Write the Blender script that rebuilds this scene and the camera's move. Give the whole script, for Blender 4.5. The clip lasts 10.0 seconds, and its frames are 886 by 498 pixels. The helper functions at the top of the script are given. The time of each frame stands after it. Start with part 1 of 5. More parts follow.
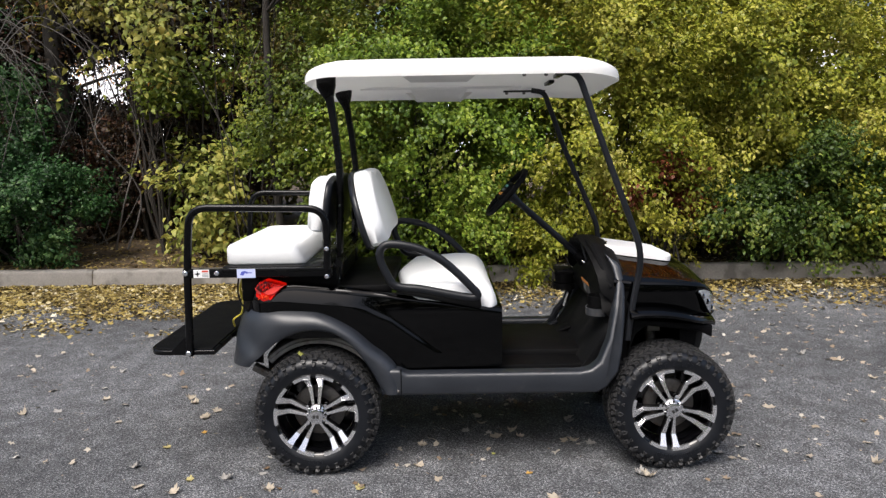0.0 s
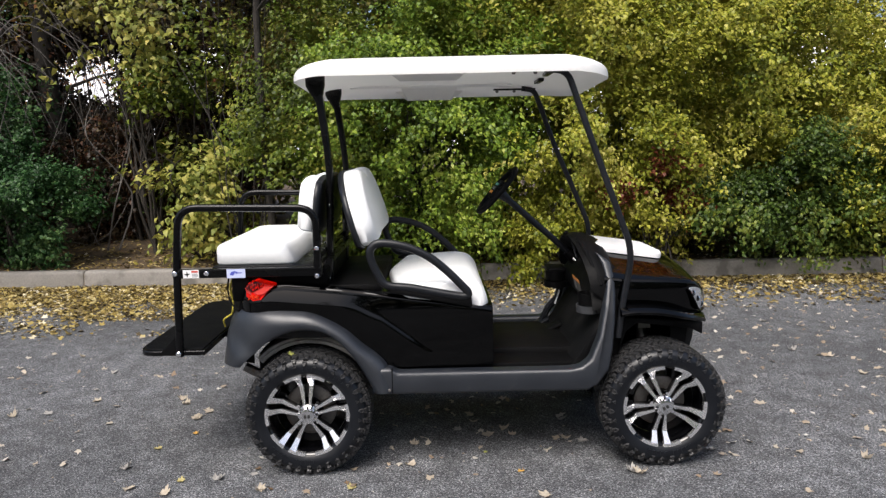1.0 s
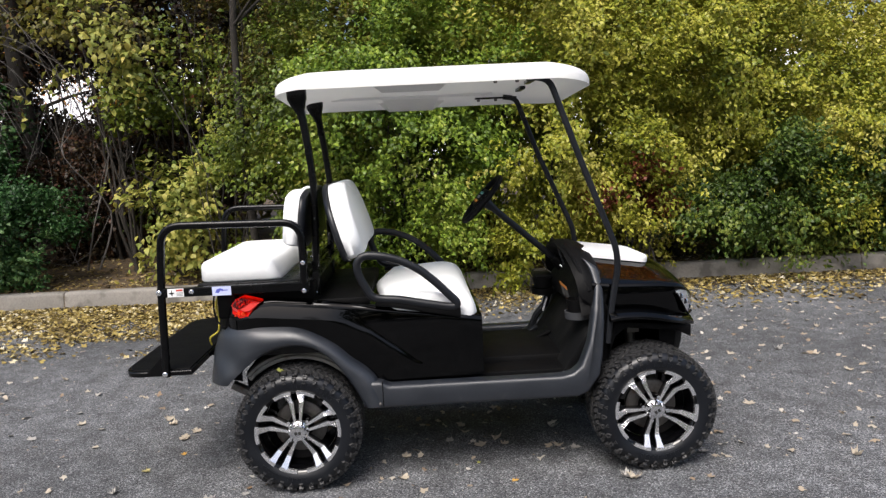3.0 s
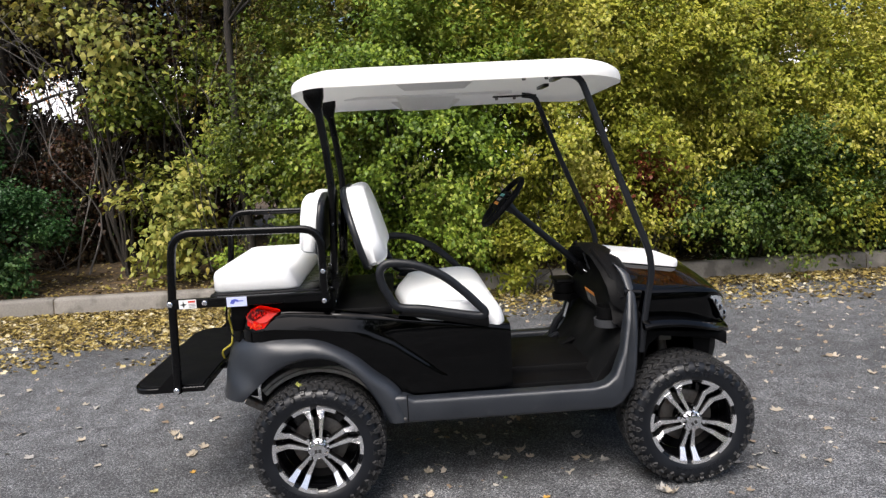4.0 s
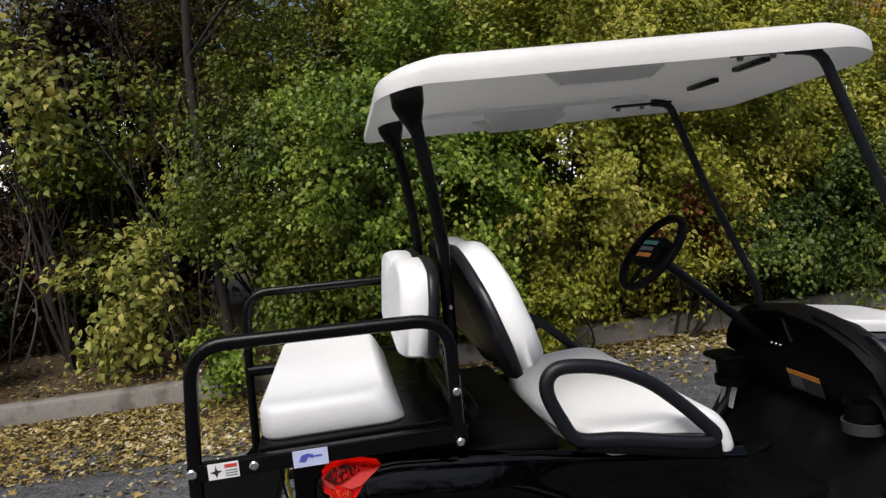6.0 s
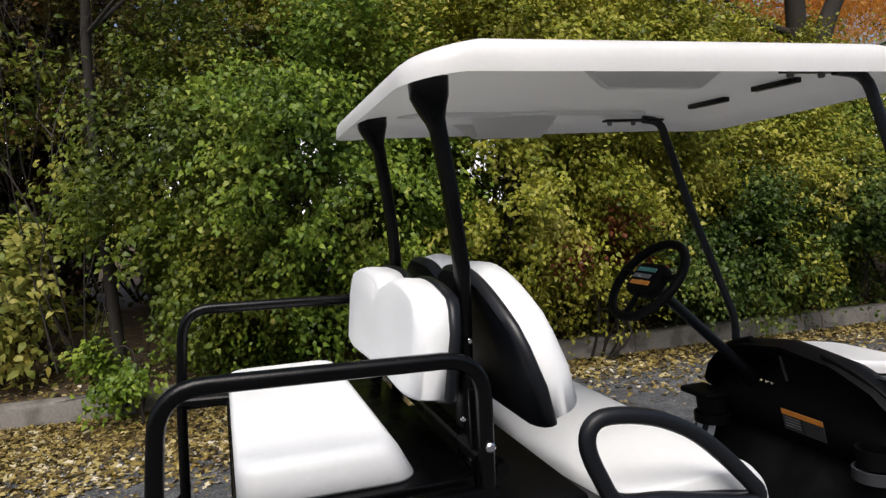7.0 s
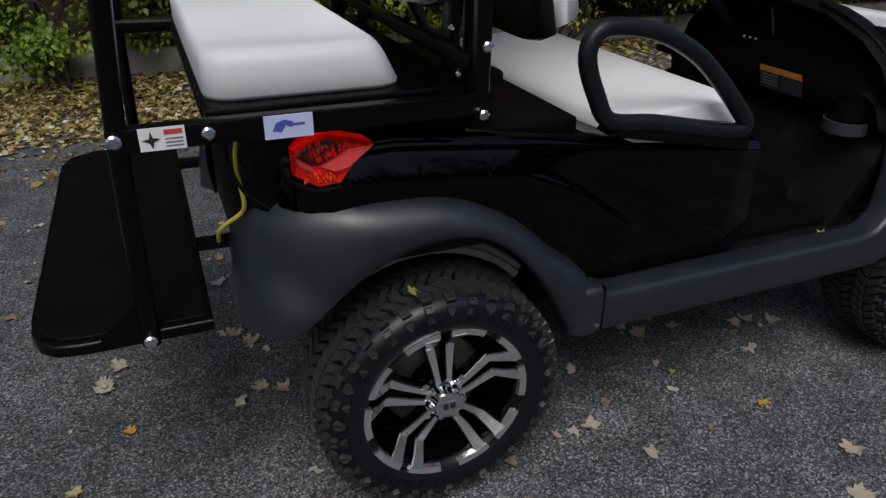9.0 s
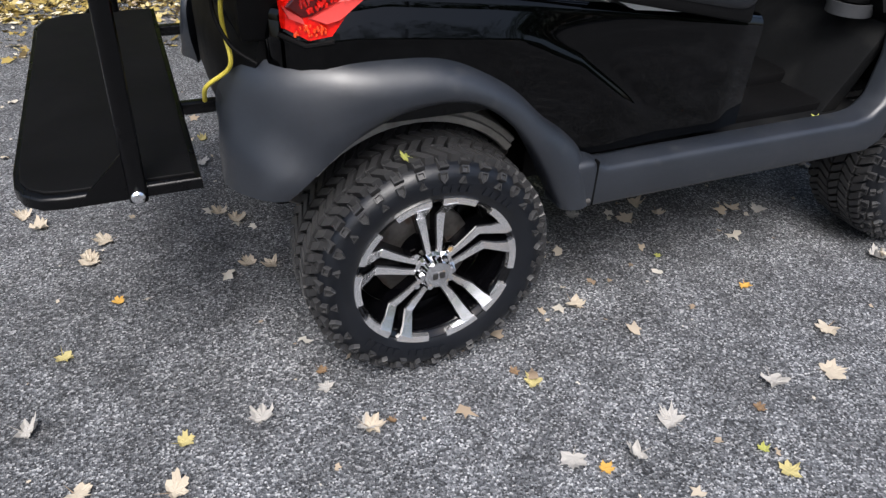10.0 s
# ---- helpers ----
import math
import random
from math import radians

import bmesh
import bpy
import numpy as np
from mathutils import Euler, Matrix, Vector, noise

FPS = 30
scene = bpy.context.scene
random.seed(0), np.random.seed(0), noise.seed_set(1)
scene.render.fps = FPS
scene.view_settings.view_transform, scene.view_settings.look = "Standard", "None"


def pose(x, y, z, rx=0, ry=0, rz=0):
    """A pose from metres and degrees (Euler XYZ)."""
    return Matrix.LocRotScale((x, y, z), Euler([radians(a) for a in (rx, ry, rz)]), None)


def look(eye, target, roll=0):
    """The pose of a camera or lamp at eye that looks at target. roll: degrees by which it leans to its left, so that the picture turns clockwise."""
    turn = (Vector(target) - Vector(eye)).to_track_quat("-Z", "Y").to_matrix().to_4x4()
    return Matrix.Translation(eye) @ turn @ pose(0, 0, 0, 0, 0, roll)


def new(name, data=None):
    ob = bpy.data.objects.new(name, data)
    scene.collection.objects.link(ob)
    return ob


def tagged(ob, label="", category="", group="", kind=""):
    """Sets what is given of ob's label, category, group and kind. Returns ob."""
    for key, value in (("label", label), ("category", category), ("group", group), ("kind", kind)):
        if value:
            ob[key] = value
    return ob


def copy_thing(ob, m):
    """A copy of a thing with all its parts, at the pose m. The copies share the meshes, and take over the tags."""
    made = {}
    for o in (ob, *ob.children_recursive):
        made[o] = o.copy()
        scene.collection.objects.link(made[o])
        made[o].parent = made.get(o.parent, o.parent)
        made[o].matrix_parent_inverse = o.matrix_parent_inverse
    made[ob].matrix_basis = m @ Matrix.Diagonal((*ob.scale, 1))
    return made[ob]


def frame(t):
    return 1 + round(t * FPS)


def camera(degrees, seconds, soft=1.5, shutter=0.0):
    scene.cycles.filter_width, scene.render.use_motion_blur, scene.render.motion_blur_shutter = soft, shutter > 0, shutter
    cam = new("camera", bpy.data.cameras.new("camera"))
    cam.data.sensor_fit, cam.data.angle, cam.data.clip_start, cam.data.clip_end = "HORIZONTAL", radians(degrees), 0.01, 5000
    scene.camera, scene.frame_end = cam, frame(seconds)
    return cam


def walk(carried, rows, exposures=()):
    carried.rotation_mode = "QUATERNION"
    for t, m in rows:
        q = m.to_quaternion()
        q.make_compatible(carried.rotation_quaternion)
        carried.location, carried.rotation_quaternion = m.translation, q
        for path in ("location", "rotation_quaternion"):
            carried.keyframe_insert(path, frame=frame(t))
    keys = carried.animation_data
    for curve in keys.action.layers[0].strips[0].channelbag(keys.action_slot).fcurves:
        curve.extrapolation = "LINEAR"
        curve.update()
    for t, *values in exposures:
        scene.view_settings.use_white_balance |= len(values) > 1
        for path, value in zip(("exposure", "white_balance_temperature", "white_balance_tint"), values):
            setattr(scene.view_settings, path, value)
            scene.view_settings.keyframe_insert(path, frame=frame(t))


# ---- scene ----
cam = camera(63.8, 10.0, soft=1.35)
PATH = [
    (0, (0.595, -3.73, 1.498), (0.6, -1.75, 1.216), -0.8),
    (0.5, (0.605, -3.728, 1.51), (0.637, -1.746, 1.247), -0.8),
    (1, (0.613, -3.728, 1.499), (0.634, -1.748, 1.212), -1.1),
    (1.5, (0.607, -3.722, 1.498), (0.63, -1.743, 1.213), -1.6),
    (2, (0.614, -3.719, 1.498), (0.654, -1.739, 1.222), -1.4),
    (2.5, (0.619, -3.72, 1.5), (0.66, -1.738, 1.231), -1.8),
    (3.8, (0.464, -3.61, 1.519), (0.574, -1.629, 1.261), -3.7),
    (4, (0.421, -3.54, 1.524), (0.534, -1.561, 1.255), -2.9),
    (4.5, (0.34, -3.258, 1.512), (0.422, -1.278, 1.246), -1.5),
    (5, (0.153, -2.94, 1.512), (0.161, -0.955, 1.27), -3.4),
    (5.2, (0.064, -2.825, 1.517), (0.126, -0.834, 1.34), -4.4),
    (6.3, (-0.203, -2.117, 1.536), (0.203, -0.163, 1.41), -3.2),
    (6.5, (-0.245, -2.046, 1.547), (0.239, -0.108, 1.439), -0.7),
    (7, (-0.399, -1.894, 1.552), (0.201, 0.009, 1.417), -3.0),
    (7.5, (-0.457, -1.806, 1.541), (0.228, 0.063, 1.347), -4.0),
    (8, (-0.441, -1.796, 1.502), (0.19, 0.073, 1.17), -3.5),
    (8.5, (-0.446, -1.774, 1.425), (0.217, 0.012, 0.814), -2.4),
    (9, (-0.474, -1.764, 1.32), (0.2, -0.119, 0.403), 0.5),
    (9.5, (-0.496, -1.766, 1.249), (0.143, -0.239, 0.126), 2.4),
    (10, (-0.501, -1.782, 1.241), (0.172, -0.282, 0.102), 2.6),
]
EXPOSURES = [(0.0, 0.74, 6500, 10), (2.7, 0.78, 6500, 10), (3.9, 0.88, 6500, 10), (4.5, 0.7, 6500, 10), (5.0, 0.48, 6500, 10), (6.5, 0.0, 6500, 10), (7.0, 0.18, 6500, 10), (7.5, 0.08, 6500, 10), (8.0, -0.34, 6350, 10), (8.5, -0.58, 6200, 10), (9.0, -0.58, 6200, 10), (9.5, 0.3, 6250, 10), (10.0, 1.0, 6250, 10)]
walk(cam, [(t, look(eye, target, roll)) for t, eye, target, roll in PATH], EXPOSURES)


# ---- world, sun, exposure ----
SUN_EL, SUN_AZ = 56.0, 205.0
world = bpy.data.worlds.new("sky")
scene.world = world
world.use_nodes = True
wn = world.node_tree.nodes
sky = wn.new("ShaderNodeTexSky")
sky.sky_type, sky.sun_disc = "NISHITA", False
sky.sun_elevation, sky.sun_rotation = radians(SUN_EL), radians(SUN_AZ)
sky.air_density, sky.dust_density, sky.ozone_density = 1.0, 5.0, 1.0
wn["Background"].inputs["Strength"].default_value = 0.115
world.node_tree.links.new(sky.outputs[0], wn["Background"].inputs["Color"])
sun = new("sun", bpy.data.lights.new("sun", "SUN"))
sun.data.energy, sun.data.angle, sun.data.color = 2.05, radians(32), (1.0, 0.975, 0.95)
_a, _e = radians(SUN_AZ), radians(SUN_EL)
sun_way = Vector((math.sin(_a) * math.cos(_e), math.cos(_a) * math.cos(_e), math.sin(_e)))
sun.matrix_world = look(sun_way * 30, (0, 0, 0))


# ---- materials ----
def mat(name, col, rough=0.5, metal=0.0, vary=0.12, scale=6.0, fine=90.0, bump=0.0, bscale=300.0, coat=0.0, spots=None, rvary=0.08, spec=0.5):
    """A surface of one paint with grain and blotches at two scales, in metres of the object."""
    m = bpy.data.materials.new(name)
    m.use_nodes = True
    nt = m.node_tree
    N, L = nt.nodes, nt.links
    b = N["Principled BSDF"]
    tc = N.new("ShaderNodeTexCoord")
    n1, n2 = N.new("ShaderNodeTexNoise"), N.new("ShaderNodeTexNoise")
    n1.inputs["Scale"].default_value, n2.inputs["Scale"].default_value = scale, fine
    n1.inputs["Detail"].default_value = 5
    for n in (n1, n2):
        L.new(tc.outputs["Object"], n.inputs["Vector"])
    mx = N.new("ShaderNodeMath")
    mx.operation = "ADD"
    L.new(n1.outputs[0], mx.inputs[0]), L.new(n2.outputs[0], mx.inputs[1])
    mr = N.new("ShaderNodeMapRange")
    mr.inputs[1].default_value, mr.inputs[2].default_value = 0.6, 1.4
    mr.inputs[3].default_value, mr.inputs[4].default_value = 1 - vary, 1 + vary
    L.new(mx.outputs[0], mr.inputs[0])
    mul = N.new("ShaderNodeVectorMath")
    mul.operation = "SCALE"
    mul.inputs[0].default_value = col
    L.new(mr.outputs[0], mul.inputs["Scale"])
    out = mul.outputs[0]
    if spots:
        # spots: colour, noise scale, threshold, amount
        ns = N.new("ShaderNodeTexNoise")
        ns.inputs["Scale"].default_value, ns.inputs["Detail"].default_value = spots[1], 6
        L.new(tc.outputs["Object"], ns.inputs["Vector"])
        rr = N.new("ShaderNodeMapRange")
        rr.inputs[1].default_value, rr.inputs[2].default_value = spots[2], spots[2] + 0.12
        rr.inputs[4].default_value = spots[3]
        L.new(ns.outputs[0], rr.inputs[0])
        mix = N.new("ShaderNodeMix")
        mix.data_type = "RGBA"
        L.new(rr.outputs[0], mix.inputs[0])
        L.new(out, mix.inputs[6])
        mix.inputs[7].default_value = (*spots[0], 1)
        out = mix.outputs[2]
    L.new(out, b.inputs["Base Color"])
    ro = N.new("ShaderNodeMapRange")
    ro.inputs[1].default_value, ro.inputs[2].default_value = 0.3, 0.7
    ro.inputs[3].default_value, ro.inputs[4].default_value = max(0.02, rough - rvary), min(1, rough + rvary)
    L.new(n1.outputs[0], ro.inputs[0])
    L.new(ro.outputs[0], b.inputs["Roughness"])
    b.inputs["Metallic"].default_value = metal
    b.inputs["Coat Weight"].default_value = coat
    b.inputs["Specular IOR Level"].default_value = spec
    b.inputs["Coat Roughness"].default_value = 0.03
    if bump:
        nb = N.new("ShaderNodeTexNoise")
        nb.inputs["Scale"].default_value, nb.inputs["Detail"].default_value = bscale, 4
        L.new(tc.outputs["Object"], nb.inputs["Vector"])
        bp = N.new("ShaderNodeBump")
        bp.inputs["Strength"].default_value, bp.inputs["Distance"].default_value = bump, 0.004
        L.new(nb.outputs[0], bp.inputs["Height"])
        L.new(bp.outputs[0], b.inputs["Normal"])
    return m


def leaf_mat(name, stops, rough=0.45, trans=0.18, bigger=0.6, rand=0.56):
    """Leaves whose colour differs from leaf to leaf and from one part of the bush to another."""
    m = bpy.data.materials.new(name)
    m.use_nodes = True
    nt = m.node_tree
    N, L = nt.nodes, nt.links
    b = N["Principled BSDF"]
    geo, tc = N.new("ShaderNodeNewGeometry"), N.new("ShaderNodeTexCoord")
    n1 = N.new("ShaderNodeTexNoise")
    n1.inputs["Scale"].default_value, n1.inputs["Detail"].default_value = 1.3, 3
    L.new(tc.outputs["Object"], n1.inputs["Vector"])
    ma = N.new("ShaderNodeMath")
    ma.operation = "MULTIPLY_ADD"
    ma.inputs[1].default_value, ma.inputs[2].default_value = bigger * 2.6, -bigger * 1.3 + 0.5 - rand / 2
    half = N.new("ShaderNodeMath")
    half.operation = "MULTIPLY"
    half.inputs[1].default_value = rand
    L.new(n1.outputs[0], ma.inputs[0])
    ad = N.new("ShaderNodeMath")
    ad.operation = "ADD"
    ad.use_clamp = True
    L.new(geo.outputs["Random Per Island"], half.inputs[0])
    L.new(half.outputs[0], ad.inputs[0]), L.new(ma.outputs[0], ad.inputs[1])
    cr = N.new("ShaderNodeValToRGB")
    el = cr.color_ramp.elements
    while len(el) < len(stops):
        el.new(0.5)
    for e, (p, c) in zip(el, stops):
        e.position, e.color = p, (*c, 1)
    L.new(ad.outputs[0], cr.inputs[0])
    L.new(cr.outputs[0], b.inputs["Base Color"])
    b.inputs["Roughness"].default_value = rough
    b.inputs["Specular IOR Level"].default_value = 0.3
    tr = N.new("ShaderNodeBsdfTranslucent")
    L.new(cr.outputs[0], tr.inputs["Color"])
    mx = N.new("ShaderNodeMixShader")
    mx.inputs[0].default_value = trans
    L.new(b.outputs[0], mx.inputs[1]), L.new(tr.outputs[0], mx.inputs[2])
    L.new(mx.outputs[0], N["Material Output"].inputs["Surface"])
    return m


def asphalt_mat():
    m = bpy.data.materials.new("asphalt")
    m.use_nodes = True
    N, L = m.node_tree.nodes, m.node_tree.links
    b = N["Principled BSDF"]
    tc = N.new("ShaderNodeTexCoord")
    vo, no, big, mid = N.new("ShaderNodeTexVoronoi"), N.new("ShaderNodeTexNoise"), N.new("ShaderNodeTexNoise"), N.new("ShaderNodeTexNoise")
    vo.inputs["Scale"].default_value = 215
    no.inputs["Scale"].default_value, no.inputs["Detail"].default_value = 260, 3
    big.inputs["Scale"].default_value, big.inputs["Detail"].default_value = 0.55, 4
    mid.inputs["Scale"].default_value, mid.inputs["Detail"].default_value = 7, 6
    for n in (vo, no, big, mid):
        L.new(tc.outputs["Object"], n.inputs["Vector"])
    sep = N.new("ShaderNodeSeparateColor")
    L.new(vo.outputs["Color"], sep.inputs[0])
    cr = N.new("ShaderNodeValToRGB")
    el = cr.color_ramp.elements
    el.new(0.5), el.new(0.8)
    for e, (p, c) in zip(el, [(0.0, (0.012, 0.013, 0.015)), (0.40, (0.063, 0.066, 0.072)), (0.8, (0.145, 0.15, 0.159)), (1.0, (0.35, 0.355, 0.36))]):
        e.position, e.color = p, (*c, 1)
    L.new(sep.outputs[0], cr.inputs[0])
    s = N.new("ShaderNodeMath")
    s.operation = "MULTIPLY"
    r1, r2 = N.new("ShaderNodeMapRange"), N.new("ShaderNodeMapRange")
    for r, n, lo, hi in ((r1, big, 0.7, 1.32), (r2, mid, 0.66, 1.36)):
        r.inputs[1].default_value, r.inputs[2].default_value = 0.3, 0.7
        r.inputs[3].default_value, r.inputs[4].default_value = lo, hi
        L.new(n.outputs[0], r.inputs[0])
    L.new(r1.outputs[0], s.inputs[0]), L.new(r2.outputs[0], s.inputs[1])
    sc = N.new("ShaderNodeVectorMath")
    sc.operation = "SCALE"
    L.new(cr.outputs[0], sc.inputs[0]), L.new(s.outputs[0], sc.inputs["Scale"])
    L.new(sc.outputs[0], b.inputs["Base Color"])
    b.inputs["Roughness"].default_value = 0.8
    ad = N.new("ShaderNodeMath")
    L.new(vo.outputs["Distance"], ad.inputs[0]), L.new(no.outputs[0], ad.inputs[1])
    bp = N.new("ShaderNodeBump")
    bp.inputs["Strength"].default_value, bp.inputs["Distance"].default_value = 0.9, 0.005
    L.new(ad.outputs[0], bp.inputs["Height"])
    L.new(bp.outputs[0], b.inputs["Normal"])
    return m


GLOSS = mat("gloss_black_paint", (0.0003, 0.0003, 0.0004), 0.035, vary=0.3, rvary=0.015, spec=0.28)
PLASTIC = mat("grained_dark_plastic", (0.0118, 0.0147, 0.0205), 0.43, spec=0.8, vary=0.2, scale=9, bump=0.12, bscale=900, spots=((0.06, 0.06, 0.06), 14, 0.62, 0.35))
DASH = mat("matt_black_plastic", (0.0022, 0.0022, 0.0025), 0.6, spec=0.12, vary=0.2, bump=0.2, bscale=600)
POWDER = mat("black_powder_coat", (0.0012, 0.0012, 0.0015), 0.26, spec=0.28, vary=0.2, bump=0.08, bscale=900)
RUBBER = mat("tyre_rubber", (0.003, 0.0041, 0.0068), 0.38, spec=0.5, vary=0.25, scale=14, bump=0.15, bscale=500, spots=((0.012, 0.012, 0.012), 22, 0.62, 0.4))
PILLAR = mat("satin_black_bar", (0.007, 0.008, 0.0105), 0.38, spec=0.4, vary=0.2, bump=0.08, bscale=800)
ROOF = mat("white_roof_plastic", (0.86, 0.86, 0.86), 0.38, vary=0.03, bump=0.04, bscale=500)
ROOF_SHELL = mat("translucent_white_roof_plastic", (0.88, 0.88, 0.87), 0.38, vary=0.03, bump=0.04, bscale=500)
_n, _l = ROOF_SHELL.node_tree.nodes, ROOF_SHELL.node_tree.links
_tr, _mx = _n.new("ShaderNodeBsdfTranslucent"), _n.new("ShaderNodeMixShader")
_tr.inputs["Color"].default_value = (0.95, 0.95, 0.93, 1)
_mx.inputs[0].default_value = 0.22
_l.new(_n["Principled BSDF"].outputs[0], _mx.inputs[1]), _l.new(_tr.outputs[0], _mx.inputs[2])
_l.new(_mx.outputs[0], _n["Material Output"].inputs["Surface"])
VINYL = mat("white_vinyl", (0.89, 0.905, 0.91), 0.42, vary=0.03, scale=5, bump=0.12, bscale=900)
ALU = mat("machined_aluminium", (0.86, 0.86, 0.87), 0.2, 0.92, vary=0.025, fine=60)
CHROME = mat("chrome", (0.85, 0.85, 0.86), 0.07, 1.0, vary=0.03, rvary=0.03)
RIMBLACK = mat("gloss_black_rim", (0.0015, 0.0015, 0.002), 0.1, vary=0.2)
STEEL = mat("dull_steel", (0.18, 0.17, 0.16), 0.5, 0.8, vary=0.3, spots=((0.12, 0.06, 0.03), 20, 0.55, 0.6))
TREAD = mat("worn_tread_rubber", (0.026, 0.026, 0.027), 0.45, spec=0.5, vary=0.2, scale=20, bump=0.06, bscale=300)
LINER = mat("pale_liner_plastic", (0.33, 0.32, 0.29), 0.6, vary=0.2, spots=((0.12, 0.09, 0.06), 12, 0.55, 0.6))
RED = mat("red_lens", (0.9, 0.008, 0.003), 0.12, vary=0.45, scale=70, coat=0.3)
DEEP_RED = mat("deep_red_lens", (0.12, 0.001, 0.001), 0.08, vary=0.5, scale=80, coat=0.3)
ORANGE_RED = mat("orange_red_reflector", (0.95, 0.07, 0.012), 0.12, vary=0.4, scale=90, coat=0.5)
PINK = mat("pale_red_lens", (0.88, 0.075, 0.065), 0.10, vary=0.15, scale=40, coat=1.0)
LENS = mat("headlight_reflector", (0.42, 0.44, 0.47), 0.15, 0.55, vary=0.5, scale=60, coat=1.0)
STICKER = mat("white_sticker", (0.8, 0.8, 0.8), 0.4, vary=0.04)
STICKER_BLUE = mat("pale_blue_sticker", (0.55, 0.6, 0.85), 0.35, vary=0.05)
INK_BLUE = mat("blue_ink", (0.08, 0.1, 0.45), 0.5)
INK_RED = mat("red_ink", (0.55, 0.06, 0.04), 0.5)
INK_BLACK = mat("black_ink", (0.02, 0.02, 0.02), 0.5)
ORANGE = mat("orange_ink", (0.8, 0.3, 0.05), 0.5)
GREY = mat("grey_print", (0.2, 0.205, 0.21), 0.5)
LABEL = mat("dark_grey_label", (0.045, 0.047, 0.05), 0.4)
TEAL = mat("teal_print", (0.1, 0.3, 0.28), 0.5)
YELLOW = mat("yellow_cable", (0.66, 0.55, 0.07), 0.4)
MAT_RUBBER = mat("ribbed_mat_rubber", (0.004, 0.0043, 0.0048), 0.7, spec=0.1, vary=0.35, scale=10, bump=0.2, bscale=400, spots=((0.012, 0.012, 0.012), 7, 0.5, 0.6))
GREYPLAST = mat("grey_plastic", (0.035, 0.037, 0.041), 0.5, vary=0.15)
ASPHALT = asphalt_mat()
CONCRETE = mat("kerb_concrete", (0.215, 0.2, 0.18), 0.85, vary=0.25, scale=3, fine=60, bump=0.5, bscale=120, spots=((0.085, 0.078, 0.066), 5, 0.5, 0.75))
SOIL = mat("leafy_soil", (0.07, 0.05, 0.03), 0.95, vary=0.4, scale=4, fine=40, bump=0.8, bscale=60, spots=((0.16, 0.10, 0.04), 18, 0.5, 0.8))
BARK = mat("bark", (0.03, 0.025, 0.02), 0.9, vary=0.35, scale=12, fine=60, bump=0.7, bscale=50)
TWIG = mat("pale_twig_bark", (0.11, 0.10, 0.092), 0.85, vary=0.3, scale=20)
L_GREEN = leaf_mat("leaf_green", [(0.0, (0.036, 0.07, 0.008)), (0.4, (0.115, 0.19, 0.018)), (0.75, (0.24, 0.31, 0.034)), (1.0, (0.40, 0.42, 0.10))])
L_MID = leaf_mat("leaf_mid_green", [(0.0, (0.028, 0.044, 0.007)), (0.4, (0.088, 0.13, 0.014)), (0.75, (0.185, 0.215, 0.026)), (1.0, (0.36, 0.32, 0.07))])
L_YELLOW = leaf_mat("leaf_yellow_green", [(0.0, (0.07, 0.105, 0.01)), (0.35, (0.205, 0.23, 0.02)), (0.7, (0.36, 0.345, 0.045)), (1.0, (0.50, 0.45, 0.12))])
L_DARK = leaf_mat("leaf_dark_green", [(0.0, (0.009, 0.028, 0.008)), (0.6, (0.030, 0.085, 0.022)), (1.0, (0.13, 0.22, 0.07))])
L_DEEP = leaf_mat("leaf_deep_green", [(0.0, (0.010, 0.028, 0.005)), (0.55, (0.065, 0.11, 0.016)), (1.0, (0.22, 0.25, 0.045))])
L_OLIVE = leaf_mat("leaf_olive_brown", [(0.0, (0.035, 0.04, 0.012)), (0.5, (0.11, 0.10, 0.022)), (0.8, (0.22, 0.19, 0.035)), (1.0, (0.20, 0.07, 0.03))])
# brown and rust leaves, coloured near black to stand for deep shade
L_SHADE = leaf_mat("leaf_brown_painted_shade", [(0.0, (0.010, 0.006, 0.003)), (0.5, (0.025, 0.016, 0.006)), (0.8, (0.06, 0.02, 0.008)), (1.0, (0.08, 0.06, 0.012))])
L_ORANGE = leaf_mat("leaf_orange", [(0.0, (0.42, 0.17, 0.03)), (0.5, (0.78, 0.36, 0.06)), (1.0, (0.88, 0.58, 0.16))], 0.45, 0.5)
L_HANG = leaf_mat("large_hanging_leaf", [(0.0, (0.10, 0.15, 0.03)), (0.4, (0.26, 0.29, 0.06)), (0.75, (0.42, 0.38, 0.09)), (1.0, (0.52, 0.38, 0.07))], 0.5, 0.25, 0.3)
L_RED = leaf_mat("leaf_red_brown", [(0.0, (0.10, 0.03, 0.015)), (1.0, (0.32, 0.09, 0.04))])
L_FALLEN = leaf_mat("fallen_leaves", [(0.0, (0.03, 0.02, 0.01)), (0.25, (0.10, 0.072, 0.028)), (0.5, (0.25, 0.18, 0.048)), (0.75, (0.38, 0.30, 0.095)), (0.9, (0.50, 0.42, 0.22)), (1.0, (0.68, 0.63, 0.50))], 0.7, 0.1, 0.3, 0.95)
L_TAN = leaf_mat("tan_maple_leaf", [(0.0, (0.20, 0.14, 0.09)), (0.3, (0.36, 0.29, 0.21)), (0.65, (0.46, 0.41, 0.33)), (1.0, (0.62, 0.60, 0.55))], 0.6, 0.1, 0.2, 0.9)
L_PALE = leaf_mat("pale_dry_leaf", [(0.0, (0.27, 0.25, 0.22)), (0.6, (0.38, 0.365, 0.34)), (1.0, (0.50, 0.49, 0.47))], 0.6, 0.1, 0.2, 0.9)
